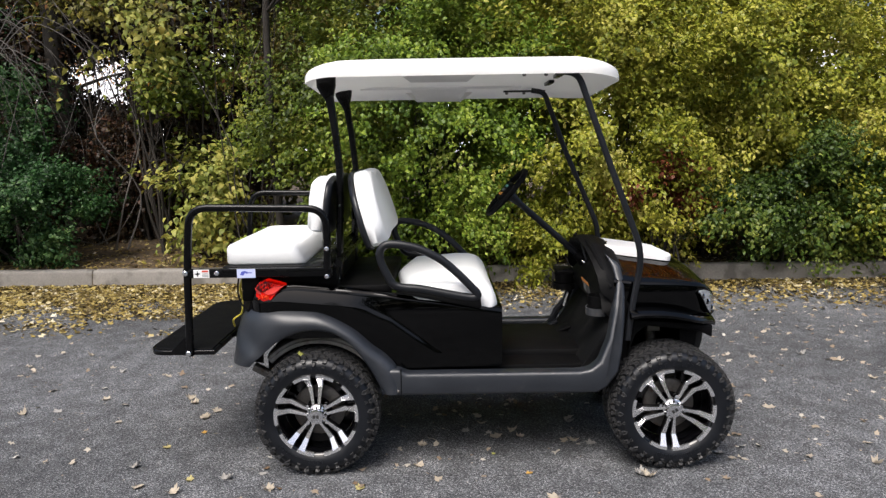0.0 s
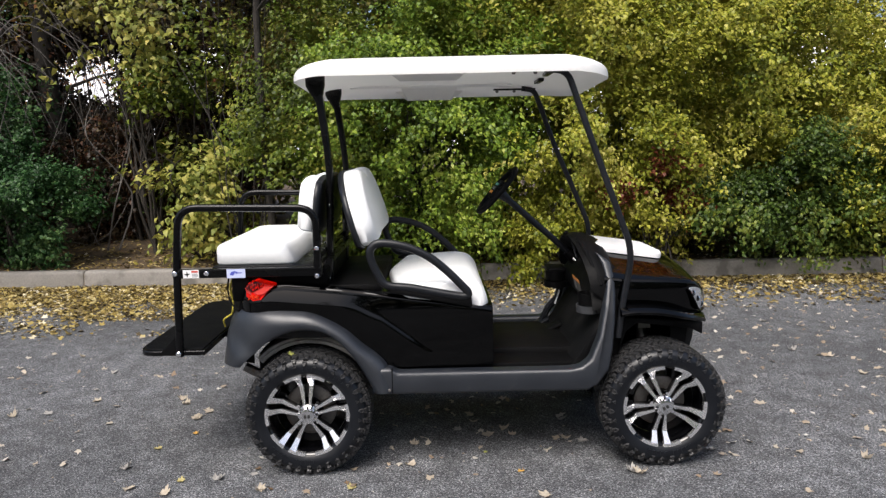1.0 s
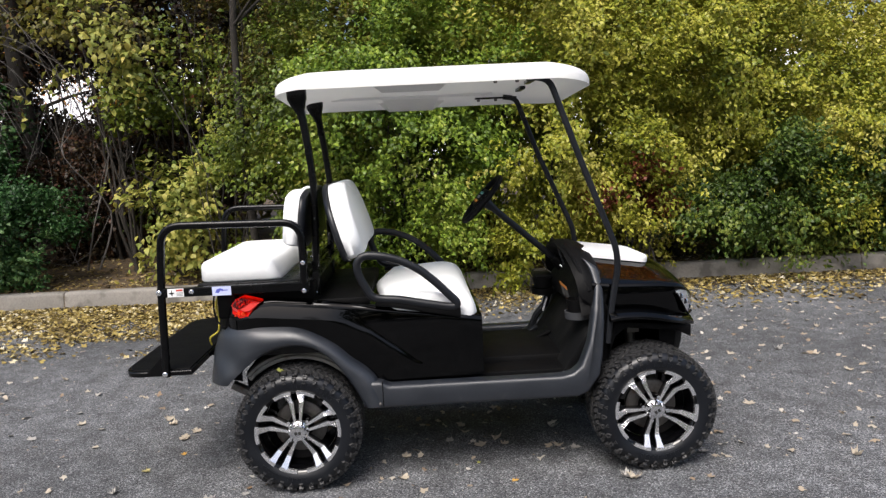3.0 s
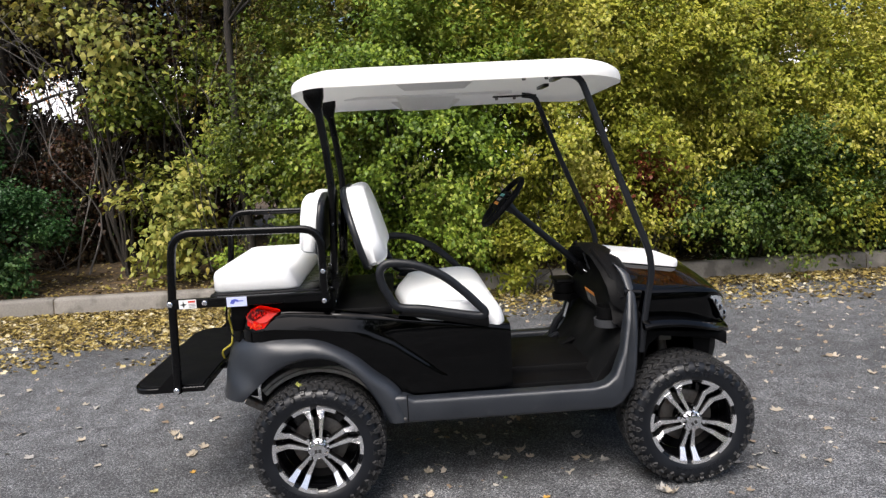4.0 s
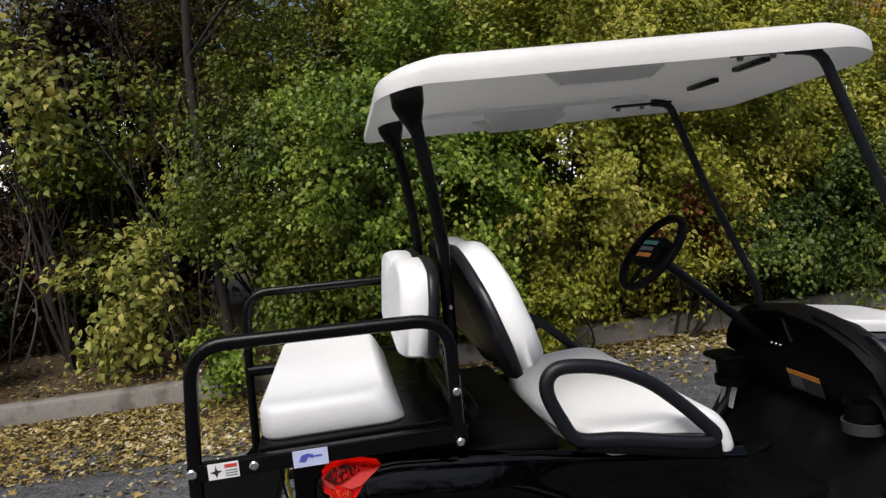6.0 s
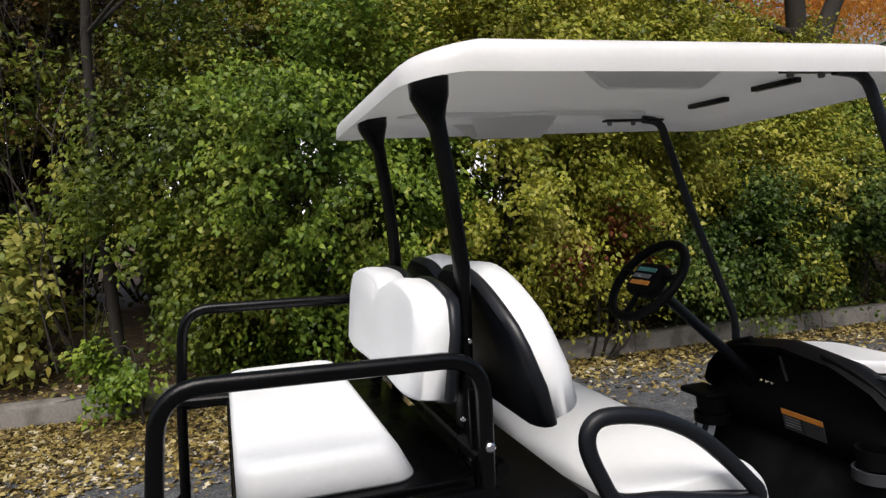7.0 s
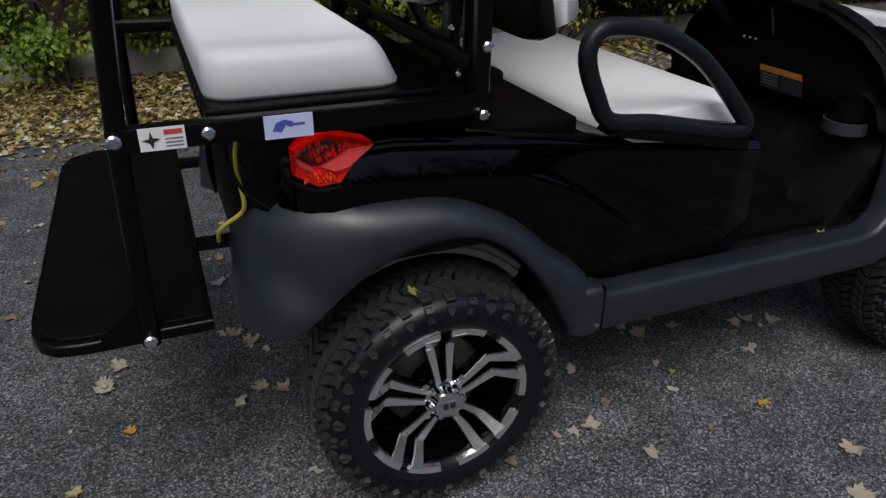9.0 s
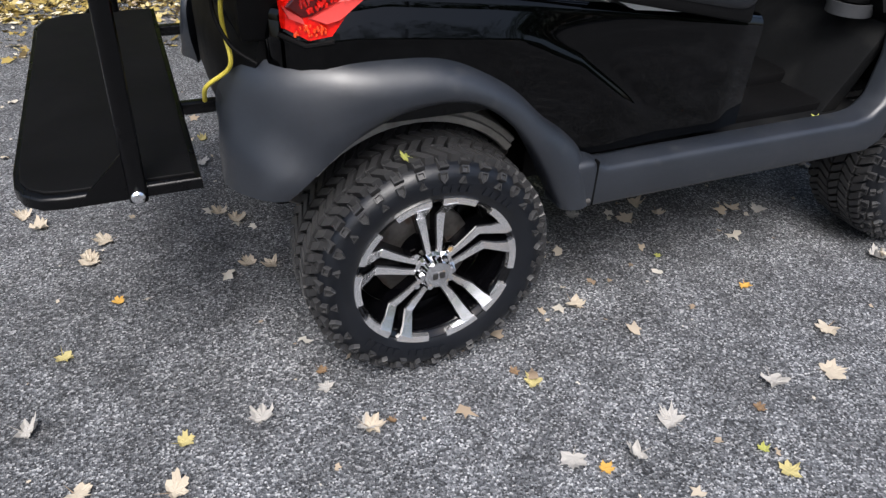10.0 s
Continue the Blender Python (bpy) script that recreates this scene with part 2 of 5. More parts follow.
L_BROWN = leaf_mat("brown_dry_leaf", [(0.0, (0.10, 0.06, 0.035)), (1.0, (0.24, 0.16, 0.09))], 0.6, 0.1, 0.2, 0.9)
L_YELLOWED = leaf_mat("yellowing_leaf", [(0.0, (0.30, 0.25, 0.09)), (1.0, (0.52, 0.46, 0.22))], 0.55, 0.15, 0.2, 0.9)
L_AMBER = leaf_mat("amber_leaf", [(0.0, (0.40, 0.17, 0.03)), (1.0, (0.6, 0.42, 0.10))], 0.6, 0.1, 0.1)
L_LIME = leaf_mat("lime_leaf", [(0.0, (0.24, 0.28, 0.05)), (1.0, (0.45, 0.44, 0.14))], 0.5, 0.2, 0.1)


HAZE = bpy.data.materials.new("bright_haze")
HAZE.use_nodes = True
_b = HAZE.node_tree.nodes["Principled BSDF"]
_b.inputs["Base Color"].default_value = (0.8, 0.8, 0.82, 1)
_b.inputs["Emission Color"].default_value = (0.92, 0.90, 1.0, 1)
_b.inputs["Emission Strength"].default_value = 0.5


# ---- shapes: each is (vertices, faces) ----
def link(name, geo, material, smooth=38):
    v, f = geo
    me = bpy.data.meshes.new(name)
    me.from_pydata([tuple(p) for p in v], [], f)
    bm = bmesh.new()
    bm.from_mesh(me)
    bmesh.ops.recalc_face_normals(bm, faces=bm.faces)
    bm.to_mesh(me)
    bm.free()
    if smooth:
        me.polygons.foreach_set("use_smooth", [True] * len(me.polygons))
        me.set_sharp_from_angle(angle=radians(smooth))
    me.materials.append(material)
    return me


def part(name, geo, material, parent, label="", smooth=38):
    """One mesh object under a thing or a part."""
    ob = new(name, geo if isinstance(geo, bpy.types.Mesh) else link(name, geo, material, smooth))
    ob.parent = parent
    return tagged(ob, label) if label else ob


def thing(name, geo, material, label, category, group="", kind="", at=None, smooth=38):
    ob = new(name, None if geo is None else (geo if isinstance(geo, bpy.types.Mesh) else link(name, geo, material, smooth)))
    if at is not None:
        ob.matrix_basis = at
    return tagged(ob, label, category, group, kind)


def join(*geos):
    V, F = [], []
    for v, f in geos:
        k = len(V)
        V += [tuple(p) for p in v]
        F += [tuple(i + k for i in q) for q in f]
    return V, F


def moved(geo, m):
    return [tuple(m @ Vector(p)) for p in geo[0]], geo[1]


def mirror(geo):
    """The same shape on the other side of the cart."""
    return [(x, -y, z) for x, y, z in geo[0]], [tuple(reversed(q)) for q in geo[1]]


def loft(rings, closed=True, caps=True):
    n = len(rings[0])
    V = [tuple(p) for r in rings for p in r]
    F = []
    for i in range(len(rings) - 1):
        for j in range(n if closed else n - 1):
            a, b = i * n + j, i * n + (j + 1) % n
            F.append((a, b, b + n, a + n))
    if caps and closed:
        F += [tuple(range(n)), tuple(range((len(rings) - 1) * n, len(rings) * n))]
    return V, F


def curve_points(pts, per=6, closed=False):
    """A smooth line (Catmull-Rom) through the points."""
    P = [Vector(p) for p in pts]
    n = len(P)
    out = []
    for i in range(n if closed else n - 1):
        g = (lambda k: P[k % n]) if closed else (lambda k: P[max(0, min(n - 1, k))])
        p0, p1, p2, p3 = g(i - 1), g(i), g(i + 1), g(i + 2)
        for s in range(per):
            t = s / per
            out.append(0.5 * ((2 * p1) + (p2 - p0) * t + (2 * p0 - 5 * p1 + 4 * p2 - p3) * t * t + (3 * p1 - p0 - 3 * p2 + p3) * t ** 3))
    if not closed:
        out.append(P[-1])
    return out


def bent(pts, r=0.05, n=5):
    """A line with its corners rounded to radius r."""
    P = [Vector(p) for p in pts]
    out = [P[0]]
    for a, b, c in zip(P, P[1:], P[2:]):
        d1, d2 = (a - b), (c - b)
        k = min(r, d1.length * 0.48, d2.length * 0.48)
        p, q = b + d1.normalized() * k, b + d2.normalized() * k
        for i in range(n + 1):
            t = i / n
            out.append(p * (1 - t) ** 2 + b * 2 * t * (1 - t) + q * t * t)
    return out + [P[-1]]


def tube(pts, r, n=10, closed=False, square=1.0, flat=1.0):
    """A bar swept along a line. r: one radius or one for each point. flat: width across to width in the plane."""
    P = [Vector(p) for p in pts]
    R = r if isinstance(r, (list, tuple)) else [r] * len(P)
    rings = []
    up = None
    for i, p in enumerate(P):
        a, b = P[(i - 1) % len(P)] if (closed or i) else p, P[(i + 1) % len(P)] if (closed or i < len(P) - 1) else p
        d = (b - a).normalized()
        if up is None:
            up = Vector((0, 1, 0)) if abs(d.y) < 0.9 else Vector((0, 0, 1))
        up = (up - d * up.dot(d)).normalized()
        side = d.cross(up)
        ring = []
        for k in range(n):
            t = 2 * math.pi * (k + 0.5) / n
            c, s = math.cos(t), math.sin(t)
            c, s = math.copysign(abs(c) ** square, c), math.copysign(abs(s) ** square, s)
            ring.append(p + side * (c * R[i]) + up * (s * R[i] * flat))
        rings.append(ring)
    if closed:
        rings.append(rings[0])
    return loft(rings, caps=not closed)


def box(x0, x1, y0, y1, z0, z1, bev=0.0, seg=2):
    bm = bmesh.new()
    bmesh.ops.create_cube(bm, size=1, matrix=Matrix.Translation(((x0 + x1) / 2, (y0 + y1) / 2, (z0 + z1) / 2)) @ Matrix.Diagonal((x1 - x0, y1 - y0, z1 - z0, 1)))
    if bev:
        bmesh.ops.bevel(bm, geom=bm.edges, offset=bev, segments=seg, affect="EDGES", profile=0.5)
    bm.verts.index_update()
    g = [tuple(v.co) for v in bm.verts], [tuple(v.index for v in f.verts) for f in bm.faces]
    bm.free()
    return g


def prism(outline, y0, y1, bev=0.0, seg=2):
    """A plate cut to an outline in x and z, from y0 to y1."""
    bm = bmesh.new()
    lo = [bm.verts.new((x, y0, z)) for x, z in outline]
    hi = [bm.verts.new((x, y1, z)) for x, z in outline]
    n = len(lo)
    bm.faces.new(lo), bm.faces.new(list(reversed(hi)))
    for i in range(n):
        bm.faces.new((lo[(i + 1) % n], lo[i], hi[i], hi[(i + 1) % n]))
    if bev:
        bmesh.ops.recalc_face_normals(bm, faces=bm.faces)
        bmesh.ops.bevel(bm, geom=bm.edges, offset=bev, segments=seg, affect="EDGES", profile=0.5)
    bm.verts.index_update()
    g = [tuple(v.co) for v in bm.verts], [tuple(v.index for v in f.verts) for f in bm.faces]
    bm.free()
    return g


def rrect(w, h, r, n=6):
    out = []
    for cx, cy, a0 in ((w / 2 - r, h / 2 - r, 0), (-w / 2 + r, h / 2 - r, 90), (-w / 2 + r, -h / 2 + r, 180), (w / 2 - r, -h / 2 + r, 270)):
        for i in range(n + 1):
            a = radians(a0 + 90 * i / n)
            out.append((cx + r * math.cos(a), cy + r * math.sin(a)))
    return out


def puff(outline, h, r, dome=0.0, under=0.0, steps=5, fill=(0.965, 0.85, 0.6, 0.3), inner=None):
    """A cushion over an outline in x and y: sides rounded in by r, height h, swelling by dome towards the middle."""
    cx, cy = sum(p[0] for p in outline) / len(outline), sum(p[1] for p in outline) / len(outline)
    size = max(max(abs(p[0] - cx), abs(p[1] - cy)) for p in outline)

    def ring(inset, z):
        res = []
        for x, y in outline:
            d = math.hypot(x - cx, y - cy)
            k = max(0.0, (d - inset) / d) if d > 1e-6 else 0
            res.append((cx + (x - cx) * k, cy + (y - cy) * k, z))
        return res
    rings = [ring(under, 0.0)]
    if under:
        rings.append(ring(0.0, under))
    for i in range(steps + 1):
        a = math.pi / 2 * i / steps
        rings.append(ring(r * (1 - math.cos(a)), h - r + r * math.sin(a)))
    top = rings[-1]
    if inner:
        outline = inner
        top = ring(r, h)
    for k in fill:
        rings.append([(cx + (x - cx) * k, cy + (y - cy) * k, z + dome * (1 - k * k)) for x, y, z in top])
    return loft(rings)


def revolve(profile, n=48, axis="y", closed_profile=False):
    rings = []
    for i in range(n):
        a = 2 * math.pi * i / n
        c, s = math.cos(a), math.sin(a)
        rings.append([(r * c, y, r * s) for y, r in profile])
    rings.append(rings[0])
    return loft(rings, closed=closed_profile, caps=False)


def disc(x, y, z, r, depth, n=14, axis="y"):
    """A short round peg, along y, from y to y + depth."""
    rings = []
    for yy, k in ((y, 1.0), (y + depth * 0.7, 1.0), (y + depth, 0.7)):
        rings.append([(x + r * k * math.cos(2 * math.pi * i / n), yy, z + r * k * math.sin(2 * math.pi * i / n)) for i in range(n)])
    return loft(rings)


# ---- golf cart: x forward, y to its left, rear axle at x = 0 ----
cart = thing("golf_cart", None, None, "lifted glossy black golf cart with white seats and roof on asphalt", "golf cart",
             at=pose(0, -0.05, 0))


def both(name, geo, material, label="", smooth=38):
    """The part on the right side, and its twin on the left."""
    return part(name, geo, material, cart, label, smooth), part(name, mirror(geo), material, cart, label, smooth)


def smooth_step(t):
    t = min(1.0, max(0.0, t))
    return t * t * (3 - 2 * t)


def lerp(table, x):
    return float(np.interp(x, [a for a, _ in table], [b for _, b in table]))


# rear body: one lofted shell with a shoulder and a sweeping crease
BODY_TOP = [(-0.29, 0.845), (-0.26, 0.872), (-0.2, 0.885), (-0.075, 0.891), (0.15, 0.868), (0.38, 0.838), (0.77, 0.785), (0.87, 0.766)]
CREASE = [(-0.29, 0.81), (-0.135, 0.812), (-0.02, 0.802), (0.125, 0.788), (0.2, 0.780), (0.254, 0.766), (0.36, 0.718), (0.487, 0.625), (0.56, 0.570), (0.64, 0.54), (0.72, 0.525), (0.9, 0.52)]


def body_ring(x):
    top, crease = lerp(BODY_TOP, x), lerp(CREASE, x)
    half = 0.495 - 0.07 * max(0, (-0.18 - x) / 0.11) ** 2 - 0.012 * max(0, (x - 0.8) / 0.07)
    right = []
    z_low = lerp([(-0.29, 0.64), (0.22, 0.64), (0.32, 0.49)], x)
    mid = max(crease, z_low + 0.05)
    levels = list(np.linspace(z_low, mid - 0.025, 14)[:-1]) + list(np.linspace(mid - 0.025, mid + 0.025, 21)[:-1]) + list(np.linspace(mid + 0.025, max(top - 0.03, mid + 0.03), 22))
    for z in levels:
        rise = max(0, z - crease)
        slope = 1.0 / (1 + math.exp((x - 0.235) / 0.03))
        lean = 0.34 * rise + 1.1 * rise ** 2
        out = half + slope * (0.006 - min(lean, 0.06)) - (1 - slope) * 0.03 * max(0, (z - 0.72) / 0.18) ** 2
        out += (1 - slope) * (0.010 / (1 + math.exp((z - crease) / 0.006)) * min(1, max(0, (0.64 - x) / 0.16)) - 0.010)
        right.append((x, -out, z))
    y_top = -right[-1][1]
    for i in range(1, 6):
        a = math.pi / 2 * i / 5
        right.append((x, -(y_top - 0.03 * (1 - math.cos(a))), levels[-1] + 0.03 * math.sin(a)))
    return right + [(px, -py, pz) for px, py, pz in reversed(right)]


xs = [-0.29, -0.28, -0.265, -0.24] + [-0.2 + 0.02 * i for i in range(53)] + [0.86, 0.872]
part("rear_body", loft([body_ring(x) for x in xs]), GLOSS, cart, "glossy black rear body with a swept crease", 50)

# rear fender flares
ARCH_OUT = [(-0.372, 0.512, 0.33), (-0.385, 0.6, 0.32), (-0.376, 0.69, 0.33), (-0.32, 0.755, 0.4), (-0.2, 0.774, 0.475), (-0.05, 0.771, 0.492), (0.04, 0.759, 0.495), (0.12, 0.725, 0.495), (0.2, 0.675, 0.495), (0.275, 0.605, 0.495), (0.335, 0.56, 0.5), (0.385, 0.5, 0.51), (0.41, 0.39, 0.52)]
ARCH_IN = [(-0.293, 0.512, 0.52), (-0.262, 0.545, 0.535), (-0.215, 0.585, 0.535), (-0.16, 0.63, 0.54), (-0.09, 0.664, 0.54), (-0.02, 0.681, 0.54), (0.05, 0.682, 0.54), (0.11, 0.665, 0.54), (0.17, 0.622, 0.54), (0.22, 0.565, 0.54), (0.265, 0.495, 0.54), (0.305, 0.42, 0.54), (0.325, 0.385, 0.54)]
oc, ic = curve_points(ARCH_OUT, 4), curve_points(ARCH_IN, 4)
rings = []
for n, (o, i) in enumerate(zip(oc, ic)):
    ring = []
    wrap = max(0.0, 1 - n / 16)
    across = Vector((i.x - o.x, i.z - o.z)).normalized()
    for k, bulge in ((0.0, 0.0), (0.12, 0.034), (0.3, 0.05), (0.55, 0.05), (0.8, 0.036), (0.94, 0.018), (1.0, 0.0)):
        p = o.lerp(i, k)
        out = bulge * (0.72 + 0.35 * wrap)
        ring.append((p.x - across.y * wrap * out, -(p.z + out * (1 - wrap + across.x * wrap)), p.y))
    ring.append((i.x + 0.0, -0.47, i.y + 0.012))
    ring.append((o.x * 0.97, -min(0.47, o.z - 0.01), o.y - 0.01))
    rings.append(ring)
both("fender_flare", loft(rings), PLASTIC, "matt dark grey plastic fender flare", 60)

# sills with the rising front legs
SILL = [(0.315, 0.385), (0.34, 0.377), (1.30, 0.377), (1.345, 0.40), (1.395, 0.47), (1.415, 0.56), (1.435, 0.70), (1.445, 0.80), (1.449, 0.86), (1.44, 0.94), (1.39, 1.03), (1.30, 1.078), (1.22, 1.085),
        (1.225, 1.06), (1.29, 1.048), (1.375, 0.985), (1.402, 0.93), (1.411, 0.86), (1.39, 0.75), (1.358, 0.62), (1.312, 0.52), (1.27, 0.487), (1.22, 0.478), (0.43, 0.478), (0.40, 0.50), (0.33, 0.50)]
sill = prism(SILL[:10] + SILL[15:], -0.555, -0.47, 0.016, 3)


def lean_in(geo):
    """The legs lean in towards the cowl as they rise."""
    return [(x, y + lerp([(0.5, 0), (0.6, 0.025), (0.7, 0.055), (0.8, 0.095), (0.9, 0.16), (0.96, 0.21)], z), z) for x, y, z in geo[0]], geo[1]


both("sill", lean_in(sill), PLASTIC, "matt dark grey rocker panel and front leg", 40)
both("sill_seam", box(0.402, 0.406, -0.5565, -0.54, 0.385, 0.50), DASH)
both("rivet", disc(0.39, -0.556, 0.40, 0.007, -0.004, 10), STEEL)

# floor, mat and seat base
part("floor_pan", box(0.80, 1.42, -0.475, 0.475, 0.40, 0.447, 0.012), MAT_RUBBER, cart, "black rubber floor mat with ribs")
rib_me = link("mat_rib", box(0.92, 1.26, -0.004, 0.004, 0.446, 0.451), MAT_RUBBER)
for y in np.linspace(-0.38, 0.38, 20):
    part("mat_rib", rib_me, None, cart).location.y = y
part("toe_board", prism([(1.24, 0.44), (1.30, 0.44), (1.45, 0.70), (1.43, 0.84), (1.40, 0.84), (1.41, 0.70)], -0.42, 0.42, 0.008), MAT_RUBBER, cart, "sloping black rubber toe board")
part("seat_base", prism([(0.20, 0.60), (0.855, 0.60), (0.862, 0.752), (0.80, 0.756), (0.42, 0.80), (0.24, 0.83)], -0.44, 0.44, 0.012), DASH, cart)
part("chassis", join(box(-0.28, 1.88, -0.24, 0.24, 0.33, 0.50, 0.02), box(0.3, 1.3, -0.40, 0.40, 0.39, 0.47, 0.01), box(-0.30, 0.30, -0.40, 0.40, 0.62, 0.75, 0.02)), DASH, cart)
for x, name in ((0.0, "rear_axle"), (1.655, "front_axle")):
    part(name, tube([(x, -0.36, 0.287), (x, 0.36, 0.287)], 0.035, 12), STEEL, cart)
for s in (-1, 1):
    part("leaf_spring", tube(curve_points([(-0.33, s * 0.30, 0.45), (-0.1, s * 0.30, 0.33), (0.05, s * 0.30, 0.32), (0.3, s * 0.30, 0.44)]), 0.02, 8, square=0.5), STEEL, cart)
    part("front_strut", tube([(1.655, s * 0.28, 0.30), (1.62, s * 0.24, 0.62)], 0.025, 10), STEEL, cart)
    part("strut_bracket", prism([(1.595, 0.60), (1.655, 0.60), (1.65, 0.665), (1.60, 0.665)], s * 0.30 - 0.004, s * 0.30 + 0.004), LINER, cart, "pale plastic bracket")

# wheel-house liners over the rear tyres
rings = []
for i in range(15):
    a = radians(42 + 94 * i / 14)
    rings.append([(0.008 + r * math.cos(a), -y, 0.29 + r * math.sin(a)) for y, r in ((0.418, 0.302), (0.427, 0.306), (0.427, 0.321), (0.418, 0.324), (0.418, 0.336), (0.41, 0.340), (0.25, 0.340), (0.25, 0.302))])
both("wheel_house_liner", loft(rings), LINER, "pale grey wheel house liner", 60)

# cowl and dash
DASH_TOP = [(-0.42, 0.84), (-0.39, 0.90), (-0.32, 0.96), (-0.2, 1.01), (0.0, 1.035), (0.2, 1.01), (0.32, 0.96), (0.39, 0.90), (0.42, 0.84)]


def dash_ring(y):
    t = lerp(DASH_TOP, y)
    e = (abs(y) / 0.42) ** 4
    back = 1.335 + 0.03 * e
    return [(1.47, y, 0.50), (1.47, y, t - 0.06), (1.44, y, t - 0.02), (1.38, y, t + 0.004), (1.345 + 0.02 * e, y, t + 0.006), (back - 0.03, y, t - 0.012),
            (back - 0.02, y, t - 0.03), (1.385, y, t - 0.06), (1.40, y, min(0.92, t - 0.09)), (1.375, y, min(0.86, t - 0.11)), (1.345, y, min(0.80, t - 0.12)),  (1.36, y, 0.72), (1.42, y, 0.66), (1.44, y, 0.50)]


part("dashboard", loft([dash_ring(y) for y in np.linspace(-0.42, 0.42, 27)]), DASH, cart, "matt black scooped dashboard", 45)
both("cowl_edge", tube(curve_points([(1.325, -0.15, 1.025), (1.335, -0.26, 0.99), (1.35, -0.345, 0.94), (1.375, -0.40, 0.87), (1.385, -0.42, 0.84)], 5), 0.009, 8), DASH)
LM = pose(1.346, -0.05, 0.775, 13, 0, -90)
lbl = part("warning_label", moved(box(-0.085, 0.085, -0.001, 0.001, -0.036, 0.036), LM), LABEL, cart, "dark grey warning label with an orange header")
part("label_header", moved(box(-0.085, 0.085, -0.002, 0.0, 0.018, 0.036), LM), ORANGE, lbl)
part("label_divider", moved(box(-0.003, 0.003, -0.002, 0.0, -0.036, 0.018), LM), INK_BLACK, lbl)
for z in (0.008, -0.002, -0.012, -0.022):
    part("text_bar", moved(box(-0.075, -0.012, -0.002, 0.0, z - 0.0015, z + 0.0015), LM), GREY, lbl)
for y in (0.10, 0.125, 0.15):
    part("dash_switch", moved(disc(0, 0, 0, 0.007, 0.012), pose(1.372, y, 0.875, 0, 0, 90)), CHROME, cart)
part("key_lever", moved(tube([(0, 0, 0), (0.0, 0, 0.09)], 0.005, 8), pose(1.36, 0.03, 0.90, 0, -18, 0)), GREYPLAST, cart, "thin grey dash lever")
# cup holders on either end of the dash
for cx, y in ((1.352, -0.31), (1.295, 0.33)):
    holder = part("cup_holder", moved(revolve([(0.0, 0.0), (0.0, 0.05), (0.055, 0.056), (0.055, 0.05), (0.006, 0.045), (0.006, 0.0)], 24), pose(cx, y, 0.728, 90, 0, 0)), DASH, cart, "black round cup holder")
    part("cup_band", moved(revolve([(0.0, 0.056), (0.0, 0.062), (0.035, 0.064), (0.035, 0.057)], 24, closed_profile=True), pose(cx, y, 0.69, 90, 0, 0)), GREYPLAST if y < 0 else DASH, holder, "grey band round the holder")
part("glove_tray", box(1.25, 1.36, 0.30, 0.46, 0.775, 0.80, 0.01), DASH, cart)
# pedals
pedal = part("brake_pedal", moved(box(-0.05, 0.05, -0.05, 0.05, -0.01, 0.01, 0.006), pose(1.222, 0.40, 0.465, 0, -28, 0)), PILLAR, cart, "black pedal with pale logo plate")
part("pedal_arm", tube([(1.225, 0.40, 0.46), (1.265, 0.40, 0.55), (1.32, 0.40, 0.61), (1.36, 0.40, 0.74)], 0.02, 8), PILLAR, pedal)
part("pedal_plate", moved(box(-0.042, 0.042, -0.05, 0.05, 0.010, 0.014, 0.002), pose(1.325, 0.40, 0.615, 0, -72, 0)), STICKER, pedal, "pale plate")
part("accelerator_pedal", moved(box(-0.09, 0.09, -0.045, 0.045, -0.008, 0.008, 0.005), pose(1.21, 0.13, 0.49, 0, -24, 0)), DASH, cart)

# steering
hub = Vector((0.957, 0.205, 1.253))
foot = Vector((1.385, 0.215, 0.872))
axis = (foot - hub).normalized()
frame_m = Matrix.Translation(hub) @ axis.to_track_quat("Z", "Y").to_matrix().to_4x4()
wheel_s = part("steering_wheel", moved(tube([(0.15 * math.cos(2 * math.pi * i / 36), 0.15 * math.sin(2 * math.pi * i / 36), 0) for i in range(36)], 0.0155, 10, closed=True), frame_m), DASH, cart, "black three-spoke steering wheel")
part("wheel_hub", moved(puff(rrect(0.15, 0.12, 0.03), 0.04, 0.015, 0.004), frame_m @ pose(0, 0, 0.02, 180, 0, 0)), DASH, wheel_s)
for a in (10, 170, 270):
    d = Vector((math.cos(radians(a)), math.sin(radians(a)), 0))
    part("wheel_spoke", moved(tube([d * 0.05, d * 0.148], 0.016, 8, flat=0.4), frame_m), DASH, wheel_s)
part("score_card", moved(box(-0.05, 0.05, 0.018, 0.034, -0.025, -0.022), frame_m), TEAL, wheel_s, "teal printed strip")
part("card_strip", moved(box(-0.055, 0.045, -0.034, -0.018, -0.025, -0.022), frame_m), ORANGE, wheel_s, "orange printed strip")
part("card_strip", moved(box(-0.04, 0.05, -0.008, 0.008, -0.025, -0.022), frame_m), GREY, wheel_s)
part("steering_column", tube([hub + axis * 0.03, hub + axis * 0.09, foot + axis * 0.05], [0.03, 0.018, 0.018], 12), PILLAR, cart, "black steering column")
part("column_boot", tube([foot - axis * 0.06, foot + axis * 0.05], [0.025, 0.05], 12), DASH, cart)

